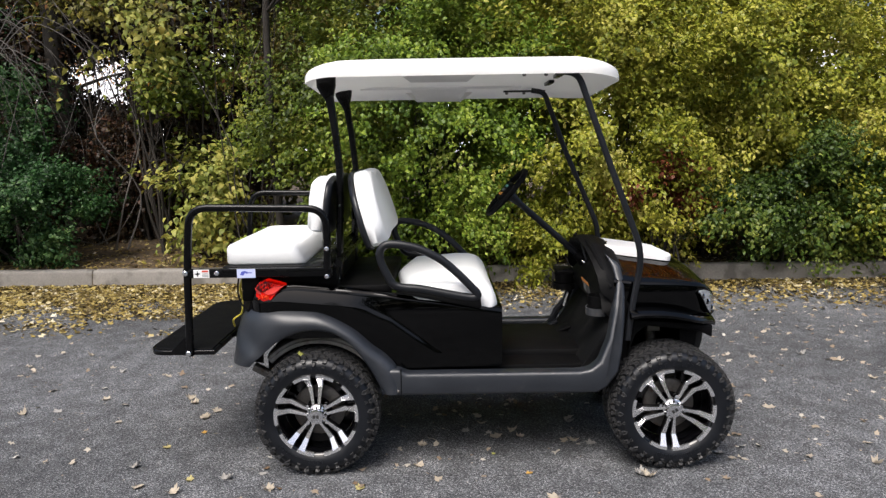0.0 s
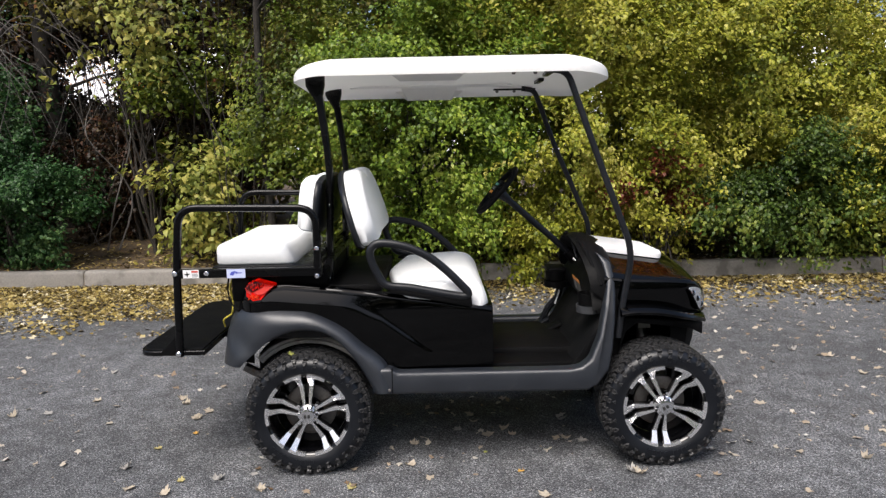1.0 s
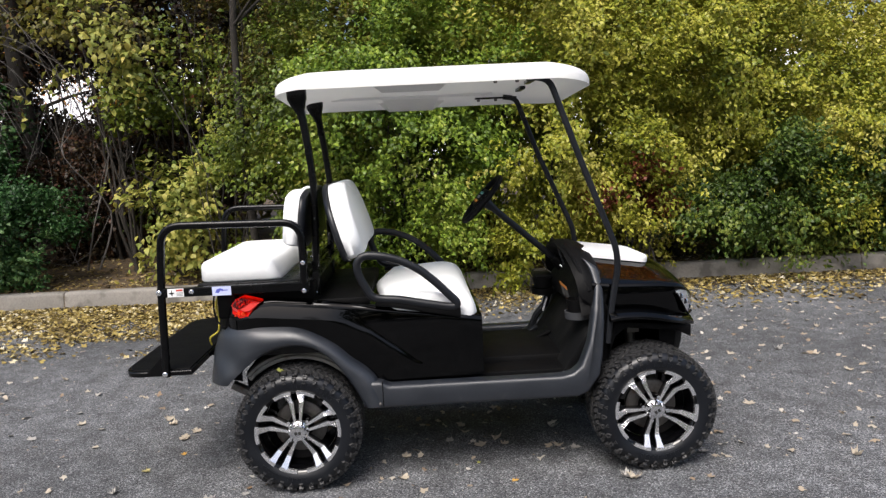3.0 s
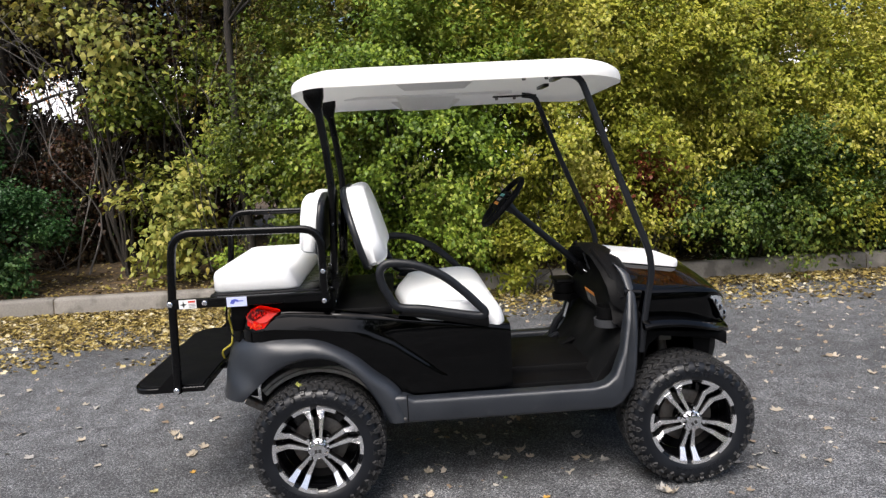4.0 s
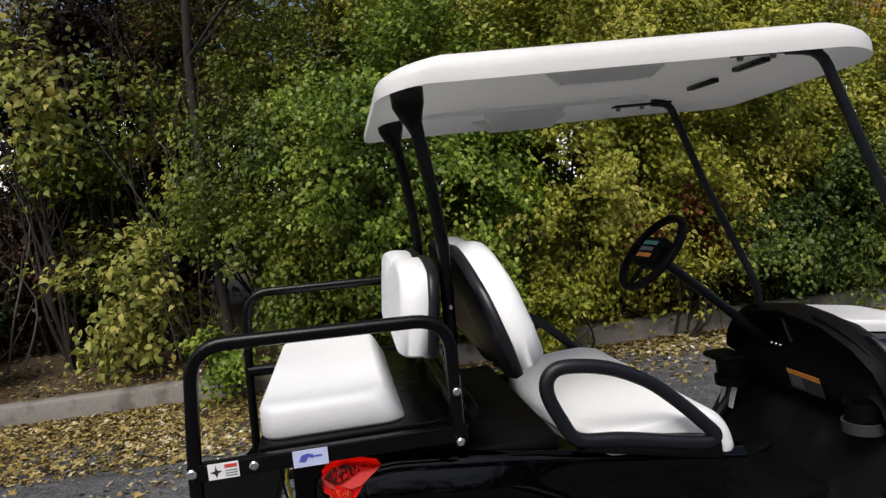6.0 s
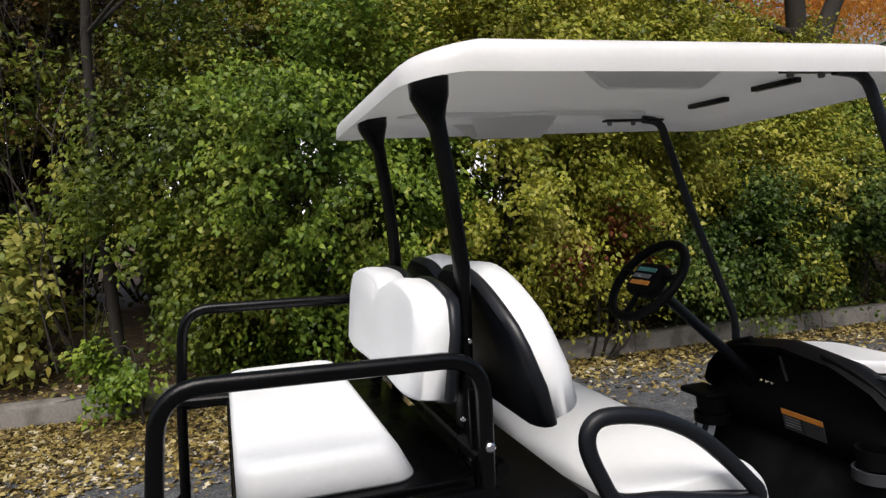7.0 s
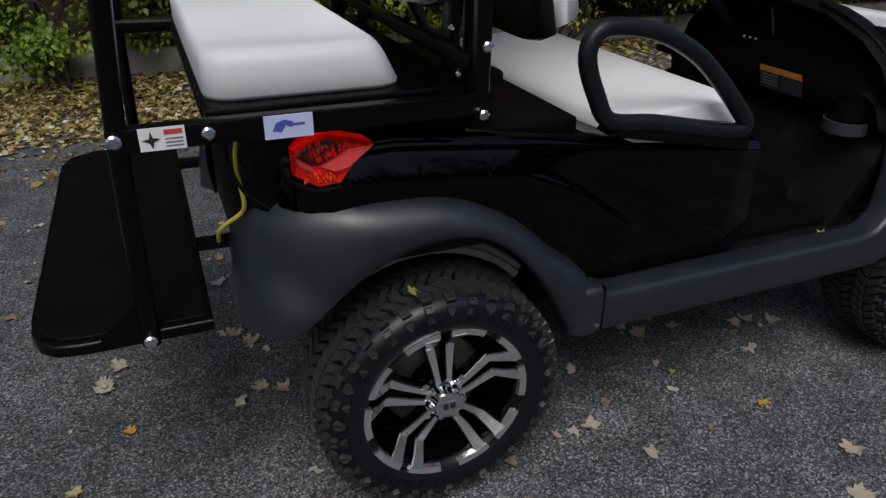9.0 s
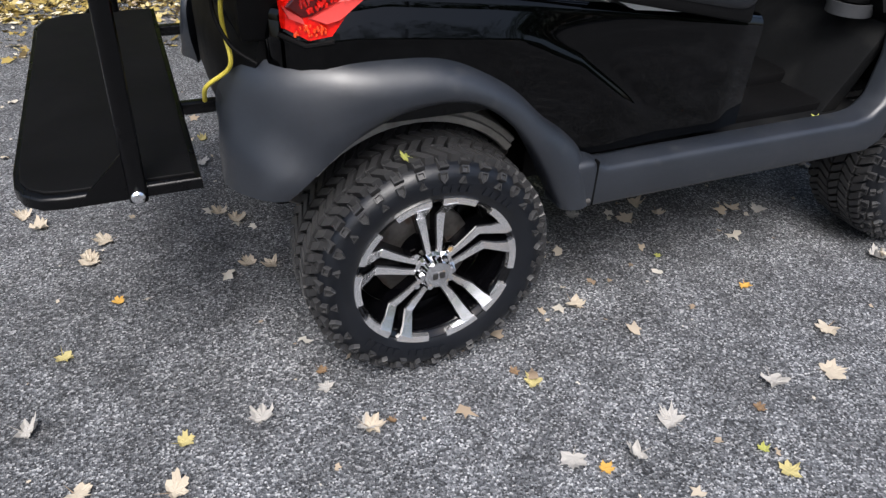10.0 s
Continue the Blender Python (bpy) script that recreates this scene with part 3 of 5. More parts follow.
# hood
HOOD_SPINE = [(1.40, 1.02), (1.5, 0.99), (1.6, 0.972), (1.7, 0.953), (1.8, 0.921), (1.87, 0.87), (1.92, 0.82), (1.945, 0.76), (1.95, 0.70)]
SHOULDER = [(1.40, 0.875), (1.5, 0.865), (1.7, 0.858), (1.83, 0.845), (1.89, 0.80), (1.93, 0.76), (1.95, 0.70)]
HOOD_HALF = [(1.40, 0.415), (1.5, 0.425), (1.65, 0.425), (1.78, 0.41), (1.86, 0.37), (1.91, 0.31), (1.945, 0.22), (1.95, 0.18)]


def hood_ring(x):
    c, s, h = lerp(HOOD_SPINE, x), lerp(SHOULDER, x), lerp(HOOD_HALF, x)
    c = max(c, s + 0.004)
    right = [(x, -h + 0.012, 0.695), (x, -h + 0.004, 0.74), (x, -h, 0.79 if s > 0.8 else s - 0.015), (x, -h, s - 0.012), (x, -h + 0.004, s - 0.002), (x, -h + 0.012, s + 0.004)]
    for i in range(1, 9):
        k = i / 8
        right.append((x, -(h - 0.012) * (1 - k), s + 0.004 + (c - s - 0.004) * math.sin(k * math.pi / 2) ** 1.15))
    return right + [(px, -py, pz) for px, py, pz in reversed(right[:-1])]


xs = [1.40 + 0.03 * i for i in range(14)] + [1.81, 1.84, 1.865, 1.885, 1.90, 1.915, 1.93, 1.94, 1.95]
part("hood", loft([hood_ring(x) for x in xs]), GLOSS, cart, "glossy black hood", 42)
pad_m = pose(1.564, 0.0, 0.948, 0, 8.2, 0)
part("hood_scoop", moved(puff(rrect(0.36, 0.40, 0.05), 0.036, 0.018, 0.004), pad_m), ROOF, cart, "flat white scoop panel on the hood")
# front fenders: a glossy lip over a dark wheel house
LIP = [(1.46, 0.735), (1.52, 0.743), (1.62, 0.741), (1.70, 0.729), (1.78, 0.709), (1.85, 0.688), (1.895, 0.672)]
rings = []
for p in curve_points([(x, 0, z) for x, z in LIP], 4):
    inn = lerp(HOOD_HALF, min(p.x, 1.91)) - 0.03
    out = min(0.515, 0.515 - 1.8 * max(0, p.x - 1.72) ** 1.5)
    rings.append([(p.x, -inn, p.z + 0.01), (p.x, -(inn + out) / 2, p.z + 0.008), (p.x, -out + 0.012, p.z - 0.004), (p.x, -out, p.z - 0.016), (p.x, -out + 0.004, p.z - 0.028), (p.x, -inn, p.z - 0.03)])
both("front_fender", loft(rings), GLOSS, "glossy black front fender lip", 50)
both("wheel_house", prism([(1.46, 0.50), (1.49, 0.69), (1.86, 0.66), (1.86, 0.60), (1.80, 0.63), (1.55, 0.66), (1.50, 0.62)], -0.44, -0.25, 0.006), DASH)
part("front_bumper", loft([[(x, -y, z) for x, z in ((1.81 + dx, 0.49), (1.862 + dx, 0.50), (1.878 + dx, 0.56), (1.885 + dx, 0.64), (1.855 + dx, 0.70), (1.80 + dx, 0.66))] for y, dx in ((-0.39, -0.08), (-0.34, -0.03), (-0.2, 0.0), (0.0, 0.005), (0.2, 0.0), (0.34, -0.03), (0.39, -0.08))]), DASH, cart, "black front bumper", 45)
for s in (-1, 1):
    # headlights wrap the corner of the nose
    rows = []
    for x, top, low in ((1.80, 0.815, 0.806), (1.814, 0.818, 0.782), (1.832, 0.817, 0.752), (1.852, 0.812, 0.716), (1.874, 0.80, 0.695), (1.897, 0.778, 0.702)):
        h = lerp(HOOD_HALF, x) + 0.004
        rows.append([(x, s * (h + o), z) for z, o in ((low, -0.02), (low, 0.006), ((top + low) / 2, 0.01), (top, 0.004), (top, -0.02))])
    g = loft(rows)
    lamp = part("headlight", g, LENS, cart, "clear headlight wrapping the nose corner", 60)
    for k, (x, h) in enumerate(((1.82, 0.394), (1.845, 0.382), (1.868, 0.367))):
        part("headlight_bulb", moved(disc(0, 0, 0, 0.014, 0.008), pose(x, s * (h + 0.010), 0.79 - 0.028 * k, 0, 0, 50 if s > 0 else 180 - 50 + 180)), CHROME, lamp)
    part("headlight_rim", tube([(r[1][0], r[1][1] + s * 0.002, r[1][2]) for r in rows], 0.006, 6), GLOSS, lamp)

# roof and its supports (the roof sits a little to the left)
RY = 0.045
R0, R1, RW, LEAN = -0.03, 1.44, 0.51, 0.037
RC = (R0 + R1) / 2
RO = []
for cx, cy, a0, rad in ((R1, RW, 0, 0.17), (R0, RW, 90, 0.12), (R0, -RW, 180, 0.12), (R1, -RW, 270, 0.17)):
    for i in range(9):
        a = radians(a0 + 90 * i / 8)
        x = cx + math.copysign(rad, RC - cx) + rad * math.cos(a)
        y = cy + math.copysign(rad, -cy) + rad * math.sin(a)
        RO.append((RC + (x - RC) * (1 - 0.03 * (y / RW) ** 2), y + RY))
ROOF_Z, BOW = 1.778, 0.033


def roof_ring(inset, fill, z):
    """One ring of the roof: bowed along its length, thinner at the ends, a little lower on the left."""
    ring = []
    for x, y in RO:
        d = math.hypot(x - RC, y - RY)
        f = (d - inset) / d * fill
        xx, yy = RC + (x - RC) * f, RY + (y - RY) * f
        u = (xx - RC) / (R1 - RC)
        ring.append((xx, yy, ROOF_Z + BOW * (1 - abs(u) ** 3) + z * (1 - 0.3 * abs(u) ** 3) - LEAN * (yy - 0.05)))
    return ring


deck = [roof_ring(k, 1.0, z) for k, z in ((0.0, 0.0), (0.0, 0.008), (0.001, 0.034), (0.006, 0.054), (0.016, 0.068), (0.034, 0.078), (0.06, 0.083))]
deck += [roof_ring(0.06, f, 0.083 + 0.02 * (1 - f * f)) for f in (0.75, 0.5, 0.25, 0.06)]
under = [roof_ring(0.0, f, z) for f, z in ((0.985, 0.006), (0.95, 0.026), (0.9, 0.036), (0.6, 0.044), (0.3, 0.046), (0.05, 0.046))]
part("roof", loft(list(reversed(under)) + deck), ROOF_SHELL, cart, "white moulded plastic roof canopy", 40)
for s, zc in ((-1, 1.817), (1, 1.788)):
    grip = []
    for y, z, g in ((0.470, 0.055, 0.22), (0.462, 0.015, 0.185), (0.448, -0.027, 0.128), (0.436, -0.030, 0.124), (0.41, -0.020, 0.125), (0.36, 0.05, 0.17)):
        grip.append([(0.595 + g * k, RY + s * y, zc + z) for k in (-1, -0.9, -0.3, 0.3, 0.9, 1)])
    part("roof_handhold", loft(grip), ROOF_SHELL, cart, "white moulded hand hold under the roof", 50)
part("roof_rib", box(0.16, 1.05, RY + 0.29 - 0.012, RY + 0.29 + 0.012, 1.826 - 0.011, 1.842 - 0.011, 0.006), ROOF_SHELL, cart)
for y0, y1, z in ((-0.228, -0.058, 1.838), (0.066, 0.244, 1.828)):
    part("roof_slot", box(1.162, 1.19, y0, y1, z - 0.008, z + 0.008, 0.003), POWDER, cart, "black strip under the roof")


def bar(pts, widths, thick, name, material, label=""):
    """A flat-sided bar in a plane of constant or slowly changing y."""
    rings = []
    P = [Vector(p) for p in pts]
    for i, p in enumerate(P):
        d = (P[min(i + 1, len(P) - 1)] - P[max(i - 1, 0)]).normalized()
        side = d.cross(Vector((0, 1, 0))).normalized()
        w = widths[i] / 2
        ring = []
        for k in range(12):
            t = 2 * math.pi * (k + 0.5) / 12
            c, s = math.cos(t), math.sin(t)
            ring.append(p + side * (math.copysign(abs(c) ** 0.55, c) * w) + Vector((0, 1, 0)) * (math.copysign(abs(s) ** 0.55, s) * thick / 2))
        rings.append(ring)
    return part(name, loft(rings), material, cart, label, 50)


for s, yt, ym, yb in ((-1, -0.405, -0.45, -0.465), (1, 0.447, 0.45, 0.465)):
    xt = 1.222 if s < 0 else 1.192
    pts = bent([(1.12, yt, 1.822 - s * 0.010), (xt, yt, 1.813 - s * 0.010), (xt + 0.122, yt * 0.5 + ym * 0.5, 1.475), (1.504, ym, 1.045), (1.513, ym, 0.955), (1.478, yb * 0.5 + ym * 0.5, 0.775), (1.455, yb, 0.60)], 0.05, 4)
    bar(pts, [0.028] * len(pts), 0.023, "front_roof_pillar", PILLAR, "black flat roof pillar")
    br = part("pillar_bracket", box(0.96, xt + 0.005, yt - 0.02, yt + 0.02, 1.814 - s * 0.010, 1.823 - s * 0.010, 0.003), POWDER, cart)
    for x in (0.98, 1.078):
        part("bracket_bolt", moved(disc(0, 0, 0, 0.009, 0.014), pose(x, yt, 1.815 - s * 0.010, -90, 0, 0)), STEEL, br)
for s, yt, yb in ((-1, -0.303, -0.318), (1, 0.305, 0.318)):
    pts = [(0.072, yt, 1.822 - s * 0.008), (0.073, yt, 1.785), (0.078, yt, 1.758), (0.084, yt, 1.732), (0.09, yt, 1.71), (0.108, yt * 0.6 + yb * 0.4, 1.58), (0.118, (yt + yb) / 2, 1.48), (0.124, yb, 1.40), (0.120, yb, 1.2), (0.112, yb, 1.05), (0.10, yb, 0.80)]
    bar(pts, [0.092, 0.088, 0.066, 0.044, 0.036, 0.034, 0.033, 0.033, 0.033, 0.033, 0.033], 0.05, "rear_roof_strut", POWDER, "black rear roof strut with a flared head")

# seats
SEAT = [(0.372, 0.82), (0.368, 0.845), (0.385, 0.868), (0.44, 0.874), (0.56, 0.878), (0.68, 0.886), (0.75, 0.886), (0.80, 0.872), (0.835, 0.835), (0.85, 0.79), (0.85, 0.765), (0.835, 0.752), (0.78, 0.752), (0.60, 0.765), (0.42, 0.785)]
prof = curve_points([(x, 0, z) for x, z in SEAT], 3, closed=True)
rings = []
for y, k in ((-0.475, 0.84), (-0.471, 0.90), (-0.46, 0.95), (-0.435, 0.99), (-0.425, 1.002), (-0.3, 1.0), (-0.1, 1.0), (0, 0.995), (0.1, 1.0), (0.3, 1.0), (0.425, 1.002), (0.435, 0.99), (0.46, 0.95), (0.471, 0.90), (0.475, 0.84)):
    cut = 0.075 * (abs(y) / 0.475) ** 1.2
    rings.append([(0.60 + (p.x - 0.60) * k + cut * max(0, min(1, (0.62 - p.x) / 0.25)), y, 0.82 + (p.z - 0.82) * k) for p in prof])
part("front_seat_cushion", loft(rings), VINYL, cart, "white vinyl bench seat cushion", 60)


def back_outline(w, h, notch, taper, drop, mid=0.0):
    """A backrest with two lobes: x across, y up."""
    pts = []
    for i in range(41):
        x = -w / 2 + w * i / 40
        e = abs(x) / (w / 2)
        top = h * (1 - drop * max(0, (e - 0.4) / 0.6) ** 2.0 - 0.22 * max(0, (e - 0.9) / 0.1) ** 2) - notch * math.exp(-(abs(x - mid) / 0.045) ** 1.3)
        pts.append((x, top))
    low = []
    for i in range(21):
        x = w / 2 - w * i / 20
        e = abs(x) / (w / 2)
        low.append((x * (1 - taper), h * 0.07 * max(0, (e - 0.75) / 0.25) ** 2))
    return pts + low


def backrest(name, m, w, h, thick, notch, drop, label, mid=0.0, soft=0.055):
    o = back_outline(w, h, notch, 0.03, drop, mid)
    plain = back_outline(w, h, notch * 0.25, 0.03, drop, mid)
    slim = [(x * 0.988, (y - h / 2) * 0.98 + h / 2) for x, y in o]
    pad = part(name, moved(puff(slim, thick, soft, 0.012, 0.006, 8, inner=[(x * 0.988, (y - h / 2) * 0.98 + h / 2) for x, y in plain]), m), VINYL, cart, label, 60)
    shell = [(x * 1.012, (y - h / 2) * 1.03 + h / 2) for x, y in o]
    part("backrest_shell", moved(puff(shell, 0.03, 0.010, 0.0, 0.012), m @ pose(0, 0, -0.024)), PILLAR, pad, "black moulded backrest shell", 50)
    return pad


def plane(origin, across, up):
    a, u = Vector(across).normalized(), Vector(up).normalized()
    n = a.cross(u)
    return Matrix.Translation(origin) @ Matrix((a, u, n)).transposed().to_4x4()


# outline y runs up the back, its normal is the sitter's side
backrest("front_backrest", plane((0.278, 0, 1.035), (0, 1, 0), (-0.108, 0, 0.36)), 0.955, 0.366, 0.086, 0.036, 0.47, "white vinyl two-lobed front backrest")
backrest("rear_backrest", plane((0.045, 0.0, 1.102), (0, -1, 0), (0.03, 0, 0.27)), 0.835, 0.268, 0.078, 0.042, 0.16, "white vinyl two-lobed rear backrest", 0.05, 0.04)
# rear seat: cushion, tray and box under it
cushion = puff(rrect(0.368, 0.905, 0.055), 0.09, 0.03, 0.006, 0.010)
cushion = [(x - 0.045 * min(1, max(0, z / 0.09)) * smooth_step((x + 0.12) / 0.30), y, z) for x, y, z in cushion[0]], cushion[1]
part("rear_seat_cushion", moved(cushion, pose(-0.216, 0, 0.975, 0, 0, 0)), VINYL, cart, "white vinyl rear seat cushion", 60)
part("rear_seat_tray", box(-0.405, 0.09, -0.475, 0.475, 0.945, 0.976, 0.008), POWDER, cart, "black rear seat tray")
# added black sheet; keeps the glossy body top from mirroring the hedge
part("seat_well_cover", box(0.10, 0.362, -0.44, 0.44, 0.83, 0.874, 0.01), DASH, cart, "added matt black sheet between the seats, covering the body's reflections")
part("rear_seat_box", box(-0.24, 0.11, -0.42, 0.42, 0.86, 0.95, 0.01), DASH, cart)
slot_me = link("tray_slot", box(-0.409, -0.402, -0.02, 0.02, 0.952, 0.968, 0.002), DASH)
for y in np.linspace(-0.42, 0.42, 15):
    part("tray_slot", slot_me, None, cart).location.y = y

# rear frame: side rails, cross bars, foot step
RAIL = bent([(-0.556, -0.53, 0.575), (-0.545, -0.53, 0.96), (-0.520, -0.53, 1.25), (0.085, -0.53, 1.238), (0.083, -0.53, 0.928)], 0.085, 7)
for s in (-1, 1):
    rail = [(p.x, -s * p.y, p.z) for p in RAIL]
    r = part("grab_rail", tube(rail, 0.0165, 12, square=0.75), POWDER, cart, "black powder-coated grab rail", 50)
    y = s * 0.545
    side = part("rail_side_bar", box(-0.56, 0.105, min(y, s * 0.515), max(y, s * 0.515), 0.935, 0.975, 0.004), POWDER, cart, "black side bar")
    for x, z, ro in ((-0.548, 0.958, 0.012), (-0.407, 0.957, 0.011), (0.083, 0.936, 0.0105), (0.086, 1.06, 0.0105), (-0.556, 0.590, 0.012)):
        part("dome_bolt", disc(x, s * 0.5455, z, ro, s * 0.011, 12), CHROME, side, "shiny dome bolt")
    part("step_gusset", prism([(-0.655, 0.580), (-0.545, 0.580), (-0.545, 0.69)], s * 0.53 - 0.004, s * 0.53 + 0.004), POWDER, cart)
    part("seat_side_plate", box(0.072, 0.094, s * 0.47 - 0.005, s * 0.47 + 0.005, 0.93, 1.16, 0.003), POWDER, cart)
    for x, z in ((0.122, 1.235), (0.097, 1.06), (0.093, 0.955), (0.113, 0.965), (0.108, 0.89)):
        part("strut_bolt", disc(x, s * 0.350, z, 0.0065, s * 0.007, 10), CHROME, cart)
for x, z in ((0.085, 1.02), (0.13, 0.99)):
    part("cross_bar", tube([(x, -0.50, z), (x, 0.50, z)], 0.015, 8, square=0.6), POWDER, cart)
part("cross_bar", tube([(-0.545, 0.52, 0.958), (-0.40, 0.50, 0.958)], 0.014, 8, square=0.6), POWDER, cart)
STEP = [(-0.445, -0.532), (-0.67, -0.532), (-0.708, -0.525), (-0.736, -0.502), (-0.752, -0.465), (-0.757, -0.41), (-0.757, 0.44), (-0.735, 0.51), (-0.68, 0.545), (-0.445, 0.545)]
step = part("foot_step", moved(puff(STEP, 0.022, 0.007), pose(0, 0, 0.578)), POWDER, cart, "black flip-down foot step")
part("step_mat", moved(puff([(-0.605 + (x + 0.605) * 0.93, y * 0.97) for x, y in STEP], 0.005, 0.003), pose(0, 0, 0.60)), DASH, step, "ribbed black rubber mat")
for y in (-0.16, 0.40):
    part("step_arm", box(-0.46, -0.28, y - 0.014, y + 0.014, 0.565, 0.592, 0.004), POWDER, cart)
part("rear_bumper", loft([[(x - dx, -y, z) for x, z in ((-0.28, 0.50), (-0.33, 0.51), (-0.35, 0.56), (-0.35, 0.72), (-0.33, 0.80), (-0.28, 0.82))] for y, dx in ((-0.42, -0.03), (-0.37, 0.0), (-0.2, 0.012), (0.2, 0.012), (0.37, 0.0), (0.42, -0.03))]), DASH, cart, "black rear bumper cover", 50)
part("rear_access_panel", box(-0.335, -0.25, -0.43, 0.43, 0.80, 0.95, 0.01), DASH, cart)

# stickers on the side bar
st = part("warning_sticker", box(-0.512, -0.442, -0.5475, -0.545, 0.937, 0.974), STICKER, cart, "white warning sticker with a red bar")
part("red_bar", box(-0.474, -0.446, -0.5482, -0.547, 0.962, 0.970), INK_RED, st)
part("pictogram", prism([(-0.508, 0.955), (-0.497, 0.957), (-0.494, 0.970), (-0.491, 0.958), (-0.480, 0.956), (-0.490, 0.951), (-0.493, 0.940), (-0.497, 0.95)], -0.5482, -0.547), INK_BLACK, st)
for z in (0.955, 0.949, 0.943):
    part("text_bar", box(-0.473, -0.446, -0.5480, -0.547, z - 0.0014, z + 0.0014), GREY, st)
st = part("badge_sticker", box(-0.318, -0.236, -0.5475, -0.545, 0.934, 0.974), STICKER_BLUE, cart, "pale blue badge sticker with a blue mark")
part("badge_mark", prism([(-0.305, 0.948), (-0.298, 0.962), (-0.284, 0.966), (-0.27, 0.962), (-0.272, 0.952), (-0.282, 0.957), (-0.29, 0.945)], -0.5482, -0.547), INK_BLUE, st)
part("badge_stroke", box(-0.272, -0.250, -0.5482, -0.547, 0.955, 0.959), INK_BLUE, st)

# tail lights: a faceted red lens with a pale wedge
for s in (-1, 1):
    def tl(pts, o0, o1):
        rows = []
        for o, k in ((o0, 1.0), (o1 * 0.7 + o0 * 0.3, 1.0), (o1, 0.90)):
            cx, cz = sum(p[0] for p in pts) / len(pts), sum(p[1] for p in pts) / len(pts)
            rows.append([(cx + (x - cx) * k, s * (o - 0.55 * max(0, -0.20 - x)), cz + (z - cz) * k) for x, z in pts])
        return loft(rows)
    lamp = part("tail_light", tl([(-0.266, 0.828), (-0.262, 0.878), (-0.24, 0.898), (-0.205, 0.913), (-0.17, 0.903), (-0.115, 0.887), (-0.15, 0.858), (-0.182, 0.818), (-0.225, 0.808)], 0.44, 0.502), RED, cart, "red faceted tail light", 25)
    part("lens_panel", tl([(-0.258, 0.87), (-0.238, 0.894), (-0.205, 0.908), (-0.172, 0.899), (-0.165, 0.888), (-0.218, 0.857), (-0.232, 0.853)], 0.49, 0.5045), DEEP_RED, lamp, "deep red panel over the bulbs", 25)
    part("lens_wedge", tl([(-0.222, 0.853), (-0.168, 0.884), (-0.118, 0.888), (-0.168, 0.851), (-0.195, 0.845)], 0.49, 0.5075), PINK, lamp, "pale clear wedge in the lens", 25)
    part("lens_wedge", tl([(-0.263, 0.872), (-0.254, 0.852), (-0.228, 0.843), (-0.231, 0.854)], 0.49, 0.5075), PINK, lamp, "", 25)
    rnd = random.Random(4)
    # small lens facets, their sparkle put into brighter reds and pink
    for shade, x0, x1, z0, z1, count in ((RED, -0.236, -0.170, 0.866, 0.903, 60), (PINK, -0.225, -0.18, 0.87, 0.898, 7), (ORANGE_RED, -0.246, -0.19, 0.823, 0.843, 22)):
        facets = []
        for k in range(count):
            x, z = rnd.uniform(x0, x1), rnd.uniform(z0, z1)
            if shade is not ORANGE_RED and z < 0.872 + (x + 0.2) * 0.55:
                continue
            o = 0.5025 - 0.55 * max(0, -0.20 - x)
            d = rnd.uniform(0.001, 0.0024)
            y0, y1 = sorted((s * (o - 0.004), s * (o + 0.0035)))
            facets.append(moved(box(-d, d, y0, y1, -d * 2, d * 2, 0.001, 1), pose(x, 0, z, 0, rnd.uniform(-25, 25), 0)))
        tagged(part("lens_sparkle", join(*facets), shade, lamp), kind="stuff")
both("tail_trim", tube([(-0.272, -0.462, 0.822), (-0.228, -0.488, 0.804), (-0.18, -0.502, 0.812)], 0.005, 8), DASH)
# loose wiring beside the right rear corner
part("yellow_cable", tube(curve_points([(-0.335, -0.30, 0.93), (-0.345, -0.37, 0.90), (-0.355, -0.38, 0.86), (-0.355, -0.365, 0.82), (-0.352, -0.36, 0.79), (-0.350, -0.38, 0.755), (-0.36, -0.37, 0.73), (-0.40, -0.36, 0.70), (-0.405, -0.33, 0.66)]), 0.0045, 8), YELLOW, cart, "loose yellow cable")
part("black_cable", tube(curve_points([(-0.36, -0.36, 0.93), (-0.37, -0.37, 0.85), (-0.35, -0.40, 0.79), (-0.31, -0.43, 0.76)]), 0.004, 8), DASH, cart)

# hip restraints beside the bench
LOOP = [(0.388, 0.882), (0.347, 0.94), (0.319, 1.01), (0.328, 1.056), (0.373, 1.073), (0.48, 1.055), (0.58, 1.008), (0.66, 0.943), (0.73, 0.872), (0.757, 0.838), (0.735, 0.822), (0.62, 0.842), (0.50, 0.866)]
loop = curve_points([(x, -0.517, z) for x, z in LOOP], 4, closed=True)
both("hip_restraint", tube(loop, 0.0185, 10, closed=True, square=0.8, flat=1.0), PILLAR, "black moulded hip restraint loop", 60)
both("restraint_foot", prism([(0.385, 0.85), (0.775, 0.77), (0.772, 0.825), (0.70, 0.838), (0.42, 0.876)], -0.53, -0.46, 0.01), DASH)


